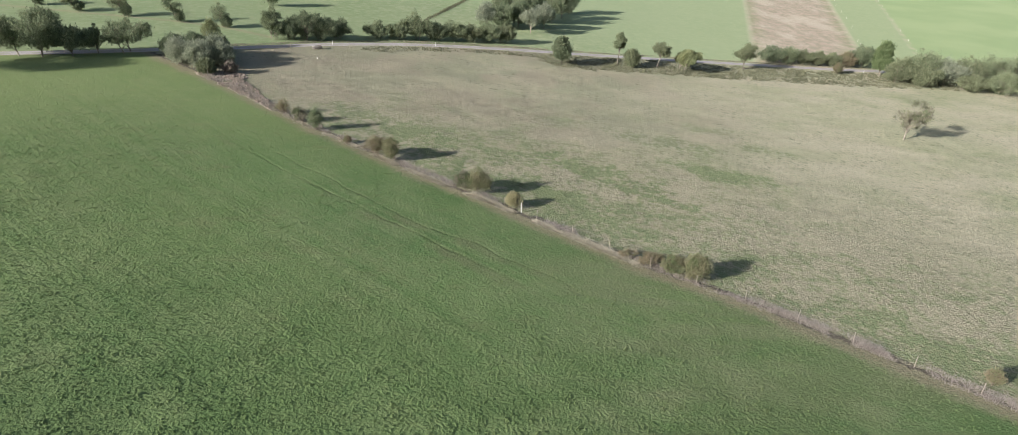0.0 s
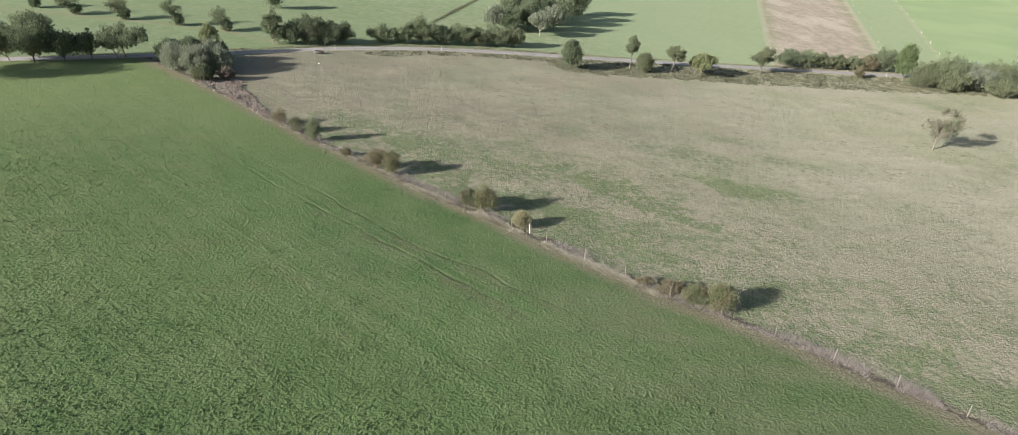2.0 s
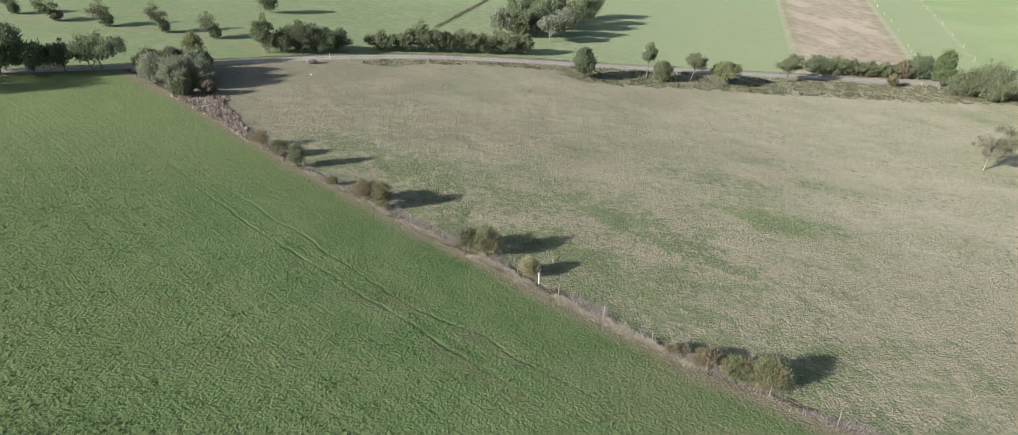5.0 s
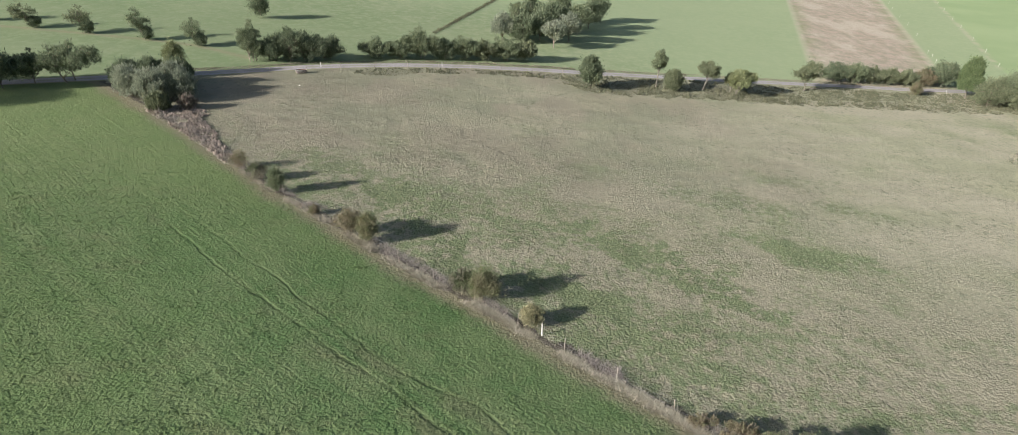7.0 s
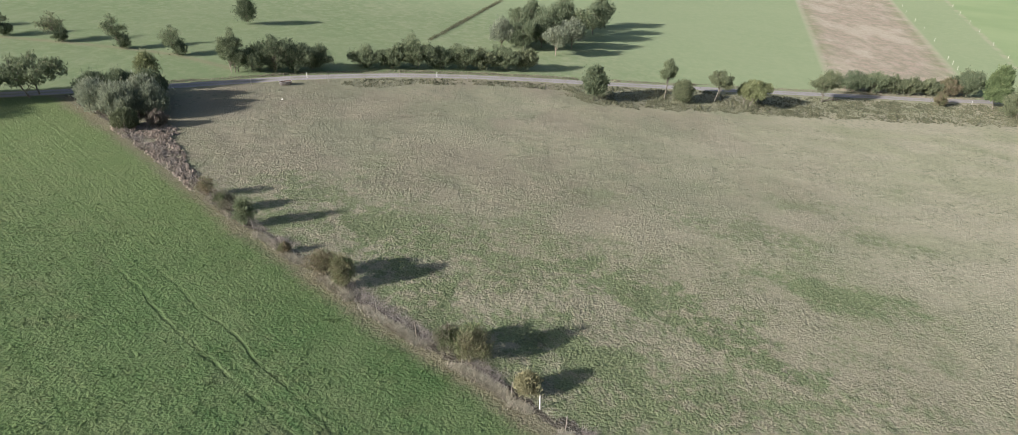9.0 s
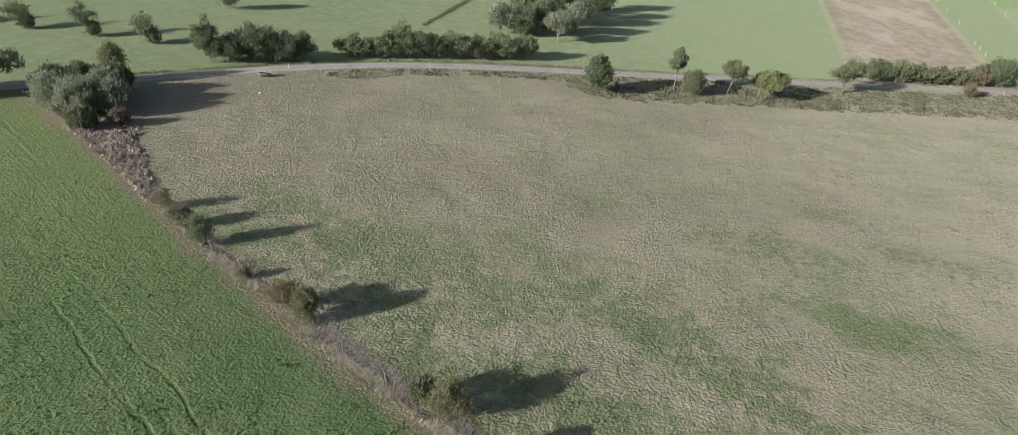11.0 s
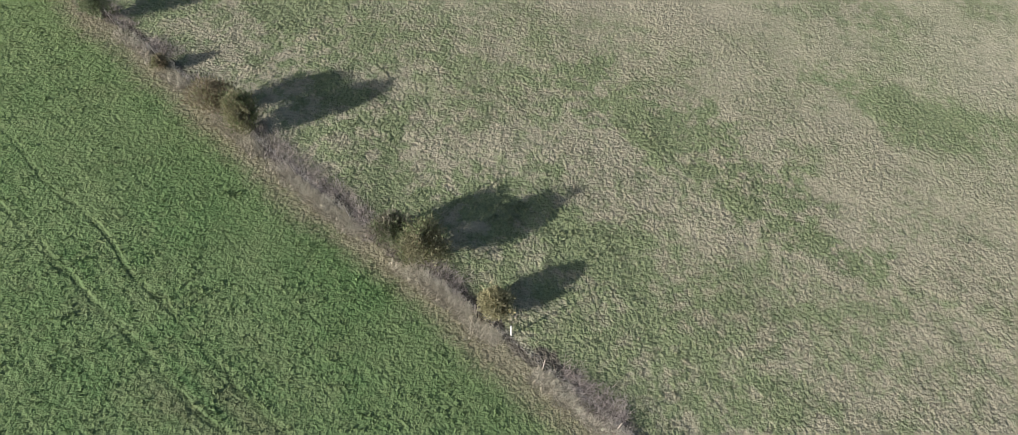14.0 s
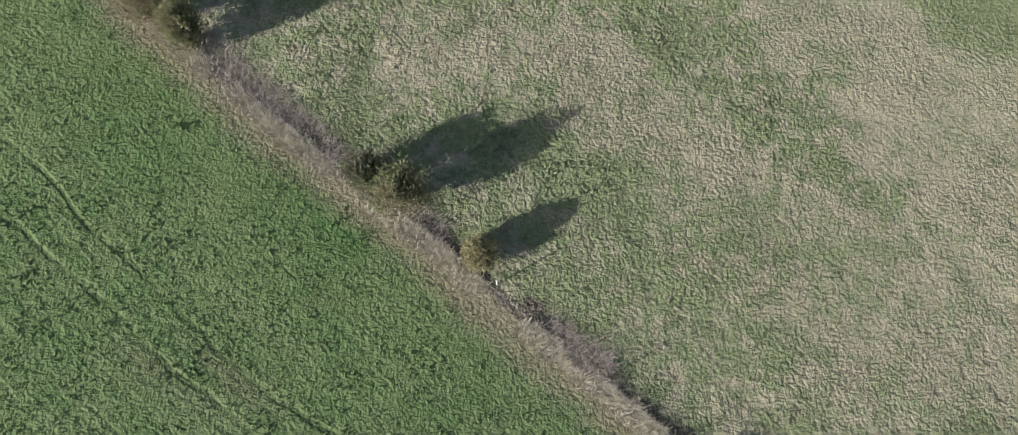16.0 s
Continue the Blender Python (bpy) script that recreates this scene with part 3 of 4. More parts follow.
def sward(name, label, x, y, leaves, radius, height, mat, seed, category="grass"):
    """Stuff: low tufts of short leaves that fall outward from their middle, in the turf's own colour."""
    rng = np.random.RandomState(seed)
    count = len(x)
    radius, height = np.broadcast_to(radius, (count,)) * rng.uniform(0.6, 1.3, count), np.broadcast_to(height, (count,)) * rng.uniform(0.6, 1.3, count)
    turn = rng.uniform(0, 2 * math.pi, (count, 1)) + np.arange(leaves)[None] * 2 * math.pi / leaves + rng.normal(size=(count, leaves)) * 0.2
    wide = math.pi / leaves * 0.95
    reach = radius[:, None] * rng.uniform(0.4, 1.5, (count, leaves))
    z = land(x, y)
    corner = np.zeros((count, leaves, 3, 3))
    corner[:, :, 0, 0] = x[:, None] + rng.normal(size=(count, leaves)) * radius[:, None] * 0.45
    corner[:, :, 0, 1] = y[:, None] + rng.normal(size=(count, leaves)) * radius[:, None] * 0.45
    corner[:, :, 0, 2] = z[:, None] + height[:, None] * rng.uniform(0.35, 1.3, (count, leaves))
    for c, sign in ((1, -1), (2, 1)):
        corner[:, :, c, 0] = x[:, None] + np.cos(turn + sign * wide) * reach
        corner[:, :, c, 1] = y[:, None] + np.sin(turn + sign * wide) * reach
        corner[:, :, c, 2] = z[:, None] - 0.02 + height[:, None] * rng.uniform(0, 0.35, (count, leaves))
    me = quick_mesh(name, corner.reshape(-1, 3), np.arange(count * leaves * 3).reshape(-1, 3), mat)
    turf_layers(me, x, y, leaves * 3)
    give(me, "tuft", np.repeat(rng.rand(count), leaves * 3))
    return tagged(new(name, me), label, category, kind="stuff")


# ---- ground: one sheet to the horizon ----
def grid_lines(lo, hi, step, reach):
    mid = list(np.arange(lo, hi + 1e-6, step))
    ends, gap, v = [], step, hi
    while v < reach:
        gap *= 1.25
        v += gap
        ends.append(v)
    start, gap, v = [], step, lo
    while v > -reach:
        gap *= 1.25
        v -= gap
        start.append(v)
    return np.array(start[::-1] + mid + ends)


gx, gy = grid_lines(-130, 190, 1.0, 3500), grid_lines(5, 300, 1.0, 3500)
mx, my = np.meshgrid(gx, gy)
fx, fy = mx.ravel(), my.ravel()
k = (np.arange(len(gy) - 1)[:, None] * len(gx) + np.arange(len(gx) - 1)[None]).ravel()
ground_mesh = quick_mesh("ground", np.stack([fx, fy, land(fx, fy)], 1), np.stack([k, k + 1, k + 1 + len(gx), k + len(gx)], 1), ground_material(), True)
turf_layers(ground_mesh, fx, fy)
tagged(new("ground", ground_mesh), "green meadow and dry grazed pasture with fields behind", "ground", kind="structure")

# ---- lane ----
stations = along(ROAD, 1.5)
cross = [-1.5, -1.05, -0.5, 0, 0.5, 1.05, 1.5]
rv, rf, ra = [], [], []
for n, (x, y, a) in enumerate(stations):
    a0, a1 = stations[max(n - 2, 0)][2], stations[min(n + 2, len(stations) - 1)][2]
    a = (a0 + a + a1) / 3
    for c in cross:
        px, py = x - math.sin(a) * c, y + math.cos(a) * c
        rv.append((px, py, ground_at(px, py) + (0.05 if abs(c) < 1.4 else 0.015)))
        ra.append(c)
for n in range(len(stations) - 1):
    for c in range(len(cross) - 1):
        b = n * len(cross) + c
        rf.append((b, b + len(cross), b + len(cross) + 1, b + 1))
road_mesh = quick_mesh("road", rv, [r[::-1] for r in rf], road_material(), True)
give(road_mesh, "across", ra)
tagged(new("road", road_mesh), "pale grey gravel lane with worn wheel tracks", "road", kind="structure")

# ---- trees beside the lane ----
R = "trees in the row beside the lane"
tree("fruit_tree", "dark green fruit tree with pale trunk in shade", "tree", -86.4, 94.2, 8.8, 10.5, 10, DARK_LEAF, PALE_BARK, 0.14, group=R, count=8060, size=0.22, lobes=20)
tree("fruit_tree", "dark green fruit tree leaning over the meadow edge", "tree", -82.9, 103.9, 6.4, 6.4, 11, MID_LEAF, PALE_BARK, 0.2, (-0.8, 0), group=R, count=7130, size=0.22, lobes=18)
tree("fruit_tree", "large grey-green tree with a broad crown", "tree", -79.3, 104.4, 8.2, 8.2, 12, MID_LEAF, PALE_BARK, 0.14, (0.6, 0.6), group=R, count=11780, size=0.22, lobes=26)
tree("fruit_tree", "small dark fruit tree with short trunk", "tree", -75.2, 106.0, 6.0, 6.4, 13, DARK_LEAF, BARK, 0.16, group=R, count=6510, size=0.22, lobes=16)
tree("fruit_tree", "rounded dark green fruit tree by the lane", "tree", -72.6, 109.0, 5.2, 6.6, 14, MID_LEAF, BARK, 0.13, group=R, count=5580, size=0.20, lobes=17, hollow=0.35)
tree("fruit_tree", "wide open fruit tree with two forked trunks", "tree", -68.0, 111.4, 6.4, 9.6, 15, MID_LEAF, BARK, 0.16, stems=2, group=R, count=6820, size=0.20, lobes=22, hollow=0.3)
tree("young_tree", "yellow-green conical young tree behind the thicket", "tree", -56.2, 118.6, 5.8, 5.0, 16, YELLOW_LEAF, BARK, 0.06, shape="cone", count=7130, size=0.18, lobes=22)

R = "trees standing beside the lane at the pasture"
tree("oval_tree", "dense dark green oval tree at the pasture edge", "tree", 13.2, 133.9, 6.2, 5.3, 20, DARK_LEAF, PALE_BARK, 0.14, shape="bush", group=R, depth=7, count=16698, size=0.21, lobes=22)
tree("young_tree", "slender tree with bare pale trunk and narrow crown", "tree", 26.7, 138.9, 7.3, 3.6, 21, MID_LEAF, PALE_BARK, 0.42, (0.5, 0), shape="column", group=R, depth=5, count=6758, size=0.20, lobes=11)
tree("shrub", "low leafy shrub beside a slender tree", "shrub", 29.9, 138.3, 4.0, 4.8, 22, OLIVE_LEAF, BARK, 0.04, stems=3, shape="bush", group=R, depth=6, count=7951, size=0.21)
tree("young_tree", "leaning tree with pale trunk and loose olive crown", "tree", 36.3, 139.9, 6.0, 4.8, 23, OLIVE_LEAF, PALE_BARK, 0.36, (1.2, 0), group=R, depth=6, count=5167, size=0.18, lobes=12, hollow=0.3)
tree("fruit_tree", "low yellow-green tree with leaning forked trunk", "tree", 42.4, 139.2, 4.9, 6.2, 24, YELLOW_LEAF, PALE_BARK, 0.22, (1.6, 0), stems=2, group=R, depth=7.5, count=8746, size=0.21, lobes=14)
tree("young_tree", "thin olive tree with sparse see-through crown", "tree", 59.3, 146.4, 6.5, 6.6, 25, OLIVE_LEAF, PALE_BARK, 0.26, (0.6, 0), group=R, count=5962, size=0.18, lobes=16, hollow=0.25)
tree("shrub", "small bare-stemmed shrub at the lane's edge", "shrub", 85.1, 150.3, 2.8, 3.1, 26, BROWN_LEAF, BARK, 0.05, stems=3, shape="bush", count=2782, size=0.17)
tree("column_tree", "tall bright green column-shaped tree in a hedge", "tree", 96.6, 151.2, 8.7, 5.6, 27, BRIGHT_LEAF, BARK, 0.08, shape="column", count=14312, size=0.26, lobes=22)

# ---- orchard behind the lane ----
R = "orchard trees in a row"
for n, (x, y, h, w, lean, leaf) in enumerate([(-106.3, 144.3, 4.6, 5.9, 0, MID_LEAF), (-95.3, 140.9, 4.8, 6.4, -1.5, OLIVE_LEAF), (-84.4, 139.7, 5.2, 6.2, -0.8, OLIVE_LEAF),
                                              (-72.3, 138.5, 6.0, 5.6, -0.8, MID_LEAF), (-61.7, 137.1, 5.2, 5.8, -0.6, MID_LEAF)]):
    tree("orchard_tree", "old orchard tree with bushy shoots at its foot", "tree", x, y, h, w * 0.8, 30 + n, leaf, BARK, 0.16, (lean, 0), group=R, count=2000, size=0.18, lobes=11, hollow=0.1, lobe=(0.08, 0.2))
    tree("shoots", "leafy shoots round the foot of an orchard tree", "shrub", x + 0.9, y - 0.3, h * 0.48, w * 0.55, 40 + n, DARK_LEAF, BARK, 0.03, stems=3, shape="bush", count=2356, size=0.18)
tree("orchard_tree", "round dark tree alone in the hay field", "tree", -59.4, 163.6, 5.4, 5.6, 37, DARK_LEAF, BARK, 0.12, shape="bush", count=5890, size=0.22)

# ---- hedges behind the lane ----
R = "shrubs of the hedge behind the lane"
for n, (x, y, h, w, leaf, label) in enumerate([
        (-48.3, 129.8, 7.4, 3.0, MID_LEAF, "tall loose tree at the end of a hedge"),
        (-45.4, 131.4, 4.6, 5.0, DARK_LEAF, "dark shrub of the hedge behind the lane"), (-42.4, 132.4, 6.2, 5.4, DARK_LEAF, "tall dark shrub of the hedge behind the lane"),
        (-39.0, 133.6, 5.6, 5.0, DARK_LEAF, "dark shrub of the hedge behind the lane"), (-36.0, 135.4, 4.6, 4.2, DARK_LEAF, "low dark shrub at the hedge's end"),
        (-28.4, 139.9, 3.9, 4.4, MID_LEAF, "round green shrub standing apart"), (-23.6, 140.9, 4.2, 4.2, MID_LEAF, "green shrub in the hedge behind the lane"),
        (-20.0, 142.2, 6.3, 5.0, MID_LEAF, "tall pointed shrub rising above the hedge"), (-15.6, 143.6, 4.2, 4.6, DARK_LEAF, "dark shrub in the hedge behind the lane"),
        (-11.2, 144.9, 5.0, 4.8, MID_LEAF, "green shrub in the hedge behind the lane"), (-7.4, 145.8, 4.4, 4.6, OLIVE_LEAF, "olive shrub in the hedge behind the lane"),
        (-3.6, 147.2, 5.0, 5.0, MID_LEAF, "green shrub in the hedge behind the lane"), (0.2, 148.4, 4.6, 4.4, OLIVE_LEAF, "loose shrub at the hedge's end")]):
    tree("hedge_shrub", label, "shrub", x, y, h, w * 1.62, 50 + n, leaf, BARK, 0.02, stems=3, shape="hedge", group=R, depth=w * 1.05, count=8060, size=0.19, lobes=22)

R = "trees of the copse"
for n, (x, y, h, w, bare, leaf, label) in enumerate([
        (-4.2, 165.2, 6.4, 6.6, 0.05, GREY_LEAF, "grey-green willow bush at the copse edge"), (0.6, 164.8, 6.6, 6.4, 0.05, DARK_LEAF, "dark tree at the copse edge"),
        (4.6, 168.6, 7.2, 6.6, 0.08, DARK_LEAF, "dark tree inside the copse"), (-0.6, 171.5, 7.6, 7.0, 0.08, MID_LEAF, "green tree inside the copse"),
        (7.6, 162.8, 6.3, 6.2, 0.22, GREY_LEAF, "pale olive tree standing before the copse"), (11.6, 170.0, 7.0, 6.6, 0.16, GREY_LEAF, "grey-green tree at the copse edge"),
        (7.6, 177.5, 8.2, 7.6, 0.1, DARK_LEAF, "tall dark tree inside the copse"), (14.4, 179.2, 7.6, 7.0, 0.1, MID_LEAF, "green tree at the back of the copse"),
        (2.6, 181.0, 8.0, 7.6, 0.1, DARK_LEAF, "tall dark tree inside the copse"), (18.2, 188.0, 8.0, 7.4, 0.1, DARK_LEAF, "dark tree at the far end of the copse"),
        (10.6, 190.0, 8.4, 8.0, 0.1, DARK_LEAF, "tall dark tree inside the copse"), (21.8, 199.0, 8.0, 7.6, 0.1, DARK_LEAF, "dark tree at the far end of the copse")]):
    tree("copse_tree", label, "tree", x, y, h, w, 70 + n, leaf, BARK, bare, group=R, count=6184, size=0.24, lobes=14)

R = "shrubs of the hedge at the far corner of the pasture"
for n, (x, y, h, w, leaf, label) in enumerate([
        (70.6, 156.6, 4.3, 5.6, DARK_LEAF, "dark rounded shrub behind the lane"), (74.8, 156.8, 4.5, 5.4, MID_LEAF, "green rounded shrub behind the lane"),
        (79.0, 157.2, 3.8, 4.6, OLIVE_LEAF, "olive shrub behind the lane"), (83.0, 157.4, 3.7, 4.6, OLIVE_LEAF, "olive shrub behind the lane"),
        (87.2, 157.9, 3.6, 4.4, OLIVE_LEAF, "low olive shrub behind the lane"), (91.0, 158.2, 4.0, 4.4, BROWN_LEAF, "brownish shrub behind the lane"),
        (95.3, 158.6, 6.2, 5.4, DARK_LEAF, "dark green young tree behind the lane"), (99.4, 163.0, 4.6, 5.4, OLIVE_LEAF, "olive shrub behind the lane"),
        (97.8, 145.8, 6.2, 6.2, OLIVE_LEAF, "olive shrub at the pasture corner"), (104.6, 147.6, 8.6, 7.4, MID_LEAF, "green tree in the corner hedge"),
        (103.4, 143.6, 5.2, 6.2, OLIVE_LEAF, "loose shrub in the corner hedge"), (110.6, 146.0, 6.8, 7.6, GREY_LEAF, "grey-green shrub in the corner hedge"),
        (116.8, 148.2, 7.4, 8.0, OLIVE_LEAF, "olive shrub in the corner hedge"), (123.6, 149.4, 7.8, 8.4, MID_LEAF, "dense green shrub in the corner hedge"),
        (131.0, 150.2, 8.2, 8.4, MID_LEAF, "dense green shrub in the corner hedge"), (100.6, 149.0, 5.4, 6.0, OLIVE_LEAF, "olive shrub in the corner hedge"), (108.4, 150.6, 7.2, 7.4, MID_LEAF, "green shrub in the corner hedge"),
        (114.6, 141.4, 4.6, 6.4, OLIVE_LEAF, "low shrub at the pasture corner"),
        (121.4, 140.4, 5.6, 7.2, MID_LEAF, "green shrub at the pasture corner"), (128.6, 139.6, 5.8, 7.6, OLIVE_LEAF, "olive shrub at the pasture corner"),
        (136.4, 141.0, 6.4, 8.0, MID_LEAF, "green shrub at the pasture corner"), (139.0, 151.0, 8.0, 8.4, OLIVE_LEAF, "olive shrub in the corner hedge")]):
    tree("hedge_shrub", label, "shrub", x, y, h, w * 1.42, 90 + n, leaf, BARK, 0.02, stems=3, shape="hedge", group=R, depth=w, count=8060, size=0.21, lobes=22)

# ---- thicket at the meadow corner ----
R = "bushes of the thicket"
for n, (x, y, h, w, leaf, label) in enumerate([
        (-60.4, 112.0, 3.9, 5.4, DARK_LEAF, "dark bush at the back of the thicket"), (-57.2, 113.2, 4.3, 5.6, DARK_LEAF, "dark bush at the back of the thicket"),
        (-53.6, 113.8, 4.4, 5.2, DARK_LEAF, "dark bush at the back of the thicket"), (-57.4, 107.6, 4.6, 5.8, GREY_LEAF, "grey-green willow bush of the thicket"),
        (-53.4, 106.2, 4.8, 5.8, GREY_LEAF, "large grey-green willow bush of the thicket"), (-52.4, 110.0, 4.8, 5.8, GREY_LEAF, "grey-green willow bush of the thicket"),
        (-50.0, 107.9, 4.2, 4.6, GREY_LEAF, "grey willow bush with dark shaded side"), (-50.8, 102.6, 2.6, 3.4, OLIVE_LEAF, "low olive bush at the thicket's tip")]):
    tree("thicket_bush", label, "shrub", x, y, h, w * 1.12, 120 + n, leaf, BARK, 0.02, stems=4, shape="bush", group=R, count=13000, size=0.15, lobes=30, upright=0.8, lobe=(0.06, 0.15))

tree("withered_bush", "pinkish bare withered bush before the willow thicket", "shrub", -47.6, 104.2, 2.3, 3.4, 139, PINK_LEAF, BARK, 0.02, stems=4, shape="bush", count=3600, size=0.13, lobes=16, hollow=0.2, upright=0.5)

# ---- lone tree in the pasture ----
tree("apple_tree", "old half-bare apple tree alone in the pasture", "tree", 74.0, 103.0, 7.6, 7.2, 147, DRY_LEAF, PALE_BARK, 0.26, (0.8, 0.2), count=4600, size=0.17, lobes=12, hollow=0.1, lobe=(0.07, 0.16), upright=0.0)

# ---- bushes along the fence ----
R = "bushes along the pasture fence"
for n, (x, y, h, w, d, leaf, label, count) in enumerate([
        (-33.0, 86.2, 2.5, 3.2, 2.6, BROWN_LEAF, "small sparse brown bush on the fence line", 700), (-29.8, 83.4, 2.3, 3.4, 2.6, DRY_LEAF, "loose withered bush on the fence line", 1200),
        (-26.6, 80.7, 3.3, 2.7, 2.7, MID_LEAF, "narrow upright green bush on the fence line", 1900), (-21.4, 76.4, 1.1, 1.6, 1.3, BROWN_LEAF, "low dark bush in the dry grass", 600),
        (-16.9, 73.0, 2.8, 4.4, 3.0, BROWN_LEAF, "sparse reddish brown bush on the fence line", 1700), (-14.7, 71.9, 3.2, 3.0, 3.3, HEDGE_LEAF, "dense green bush beside a brown one", 2900),
        (-4.9, 64.6, 2.4, 3.4, 2.6, DRY_LEAF, "thin half-bare bush on the fence line", 2200), (-3.1, 63.5, 3.5, 3.5, 3.4, HEDGE_LEAF, "tall green bush on the fence line", 3000),
        (0.9, 60.7, 1.8, 2.5, 2.6, STRAW_LEAF, "low yellowish withered bush beside the white post", 3000),
        (12.4, 51.0, 0.8, 3.0, 1.6, BROWN_LEAF, "low brown bush on the fence line", 800), (14.4, 49.9, 1.2, 3.8, 2.4, BROWN_LEAF, "straggling dry bush on the fence line", 1500),
        (16.6, 48.7, 1.8, 4.2, 3.0, HEDGE_LEAF, "straggling olive bush on the fence line", 2400), (18.4, 47.7, 2.7, 3.6, 3.6, HEDGE_LEAF, "leafy olive bush at the end of a group", 3400),
        (38.8, 34.6, 1.7, 1.8, 1.6, BROWN_LEAF, "small brown bush on the fence line", 900)]):
    tree("fence_bush", label, "shrub", x, y, h, w, 150 + n, leaf, BARK, 0.02, stems=4, shape="bush", group=R, depth=d, count=int(count * 2.6), size=0.10, lobes=20, hollow=0.15, lobe=(0.06, 0.22), upright=0.3)

# ---- pasture fence ----


def post_mesh(name, radius, height, mat, sides=8):
    v, f = tube([(0, 0, -0.3), (0, 0, height - 0.03), (0, 0, height)], [radius, radius * 0.96, radius * 0.75], sides)
    v, f = joined([(v, f)])
    return quick_mesh(name, v, f, mat)


def wire_mesh(points, height, radius=0.003):
    path = [(x, y, ground_at(x, y) + height) for x, y in points]
    v, f = joined([tube(path, [radius] * len(path), 4)])
    return quick_mesh("wire", v, f, WIRE)


fence_posts = along(FENCE, 4.6, start=50.5, end=185)
fence = thing("pasture_fence", "wire fence on slim weathered posts through dry grass", "fence", 0, 0, 0)
slim = post_mesh("post", 0.032, 1.25, WOOD)
rng = np.random.RandomState(5)
for x, y, a in fence_posts:
    part("post", slim, fence, place=pose(x, y, ground_at(x, y), rng.uniform(-4, 4), rng.uniform(-4, 4), rng.uniform(0, 90)))
for h in (0.45, 0.8, 1.15):
    part("wire", wire_mesh([(x, y) for x, y, _ in fence_posts], h), fence, "thin grey fence wire")

white_post = thing("corner_post", "thick whitish post standing in dry grass", "fence post", 1.75, 59.3)
part("shaft", post_mesh("shaft", 0.05, 1.2, WHITE, 10), white_post)

lane_fence = thing("lane_fence", "low wire fence between pasture and lane", "fence", 0, 0, 0)
lane_posts = [(x + math.sin(a) * 2.6, y - math.cos(a) * 2.6) for x, y, a in along(ROAD, 6.2, start=141, end=215)]
for x, y in lane_posts:
    part("post", slim, lane_fence, place=pose(x, y, ground_at(x, y), 0, 0, 0))
part("wire", wire_mesh(lane_posts, 0.95), lane_fence, "thin grey fence wire")
stake = post_mesh("shaft", 0.045, 1.0, WHITE)
for x, y in ((-36.3, 130.4), (-15.2, 138.2), (93.3, 152.6)):
    marker = thing("marker_post", "short white marker post beside the lane", "post", x, y, group="white posts beside the lane")
    part("shaft", stake, marker)

far_stake = post_mesh("post", 0.045, 0.95, OFF_WHITE)
for label, spots in (("row of white stakes along the stubble field", [(143.8, 268.2), (137.5, 251.2), (132.0, 236.3), (124.4, 217.7), (114.0, 194.2), (112.0, 188.9), (109.5, 183.0), (150.5, 283)]),
                     ("row of white stakes across the green field", [(173.6, 288.2), (165.4, 270.5), (157.3, 252.2), (150.2, 236.3), (141.1, 216.2), (133.8, 199.4), (126.0, 182.7)])):
    row = thing("stake_fence", label, "fence", 0, 0, 0, group="stake rows in the far fields")
    for x, y in spots:
        part("post", far_stake, row, place=pose(x, y, ground_at(x, y), 0, 0, 0))

# ---- water tub, salt stone, fallen branch ----
tub = thing("water_tub", "old enamel bathtub used as a water trough", "trough", -38.4, 125.9)


def tub_shell(grow, low, high):
    rows = []
    for z, k in ((low, 0.78), (low + 0.1, 0.9), (high, 1.0)):
        rows.append([((0.95 + grow) * k * math.copysign(abs(math.cos(a)) ** 0.6, math.cos(a)), (0.42 + grow) * k * math.copysign(abs(math.sin(a)) ** 0.6, math.sin(a)), z)
                     for a in np.linspace(0, 2 * math.pi, 24, endpoint=False)])
    return rows


outer, inner = tub_shell(0.05, 0.02, 0.62), tub_shell(0.0, 0.12, 0.60)
v = [p for r in outer for p in r]
f = [(r * 24 + s, r * 24 + (s + 1) % 24, (r + 1) * 24 + (s + 1) % 24, (r + 1) * 24 + s) for r in range(2) for s in range(24)]
turned = pose(0, 0, 0, 0, 0, 22)
part("shell", quick_mesh("shell", v, f, TUB_OUT, True), tub, "whitish enamel outside", turned)
v = [p for r in inner for p in r]
part("basin", quick_mesh("basin", v, f, TUB_IN, True), tub, "dark stained inside", turned)
v = [(x * 0.97, y * 0.97, 0.42) for x, y, _ in inner[2]]
part("water", quick_mesh("water", v, [list(range(24))], WATER), tub, "dark still water", turned)
v = [(x * 1.03, y * 1.05, 0.62) for x, y, _ in outer[2]] + [(x * 0.98, y * 0.96, 0.63) for x, y, _ in inner[2]]
part("rim", quick_mesh("rim", v, [(s, (s + 1) % 24, 24 + (s + 1) % 24, 24 + s) for s in range(24)], OFF_WHITE), tub, "white rolled rim", turned)

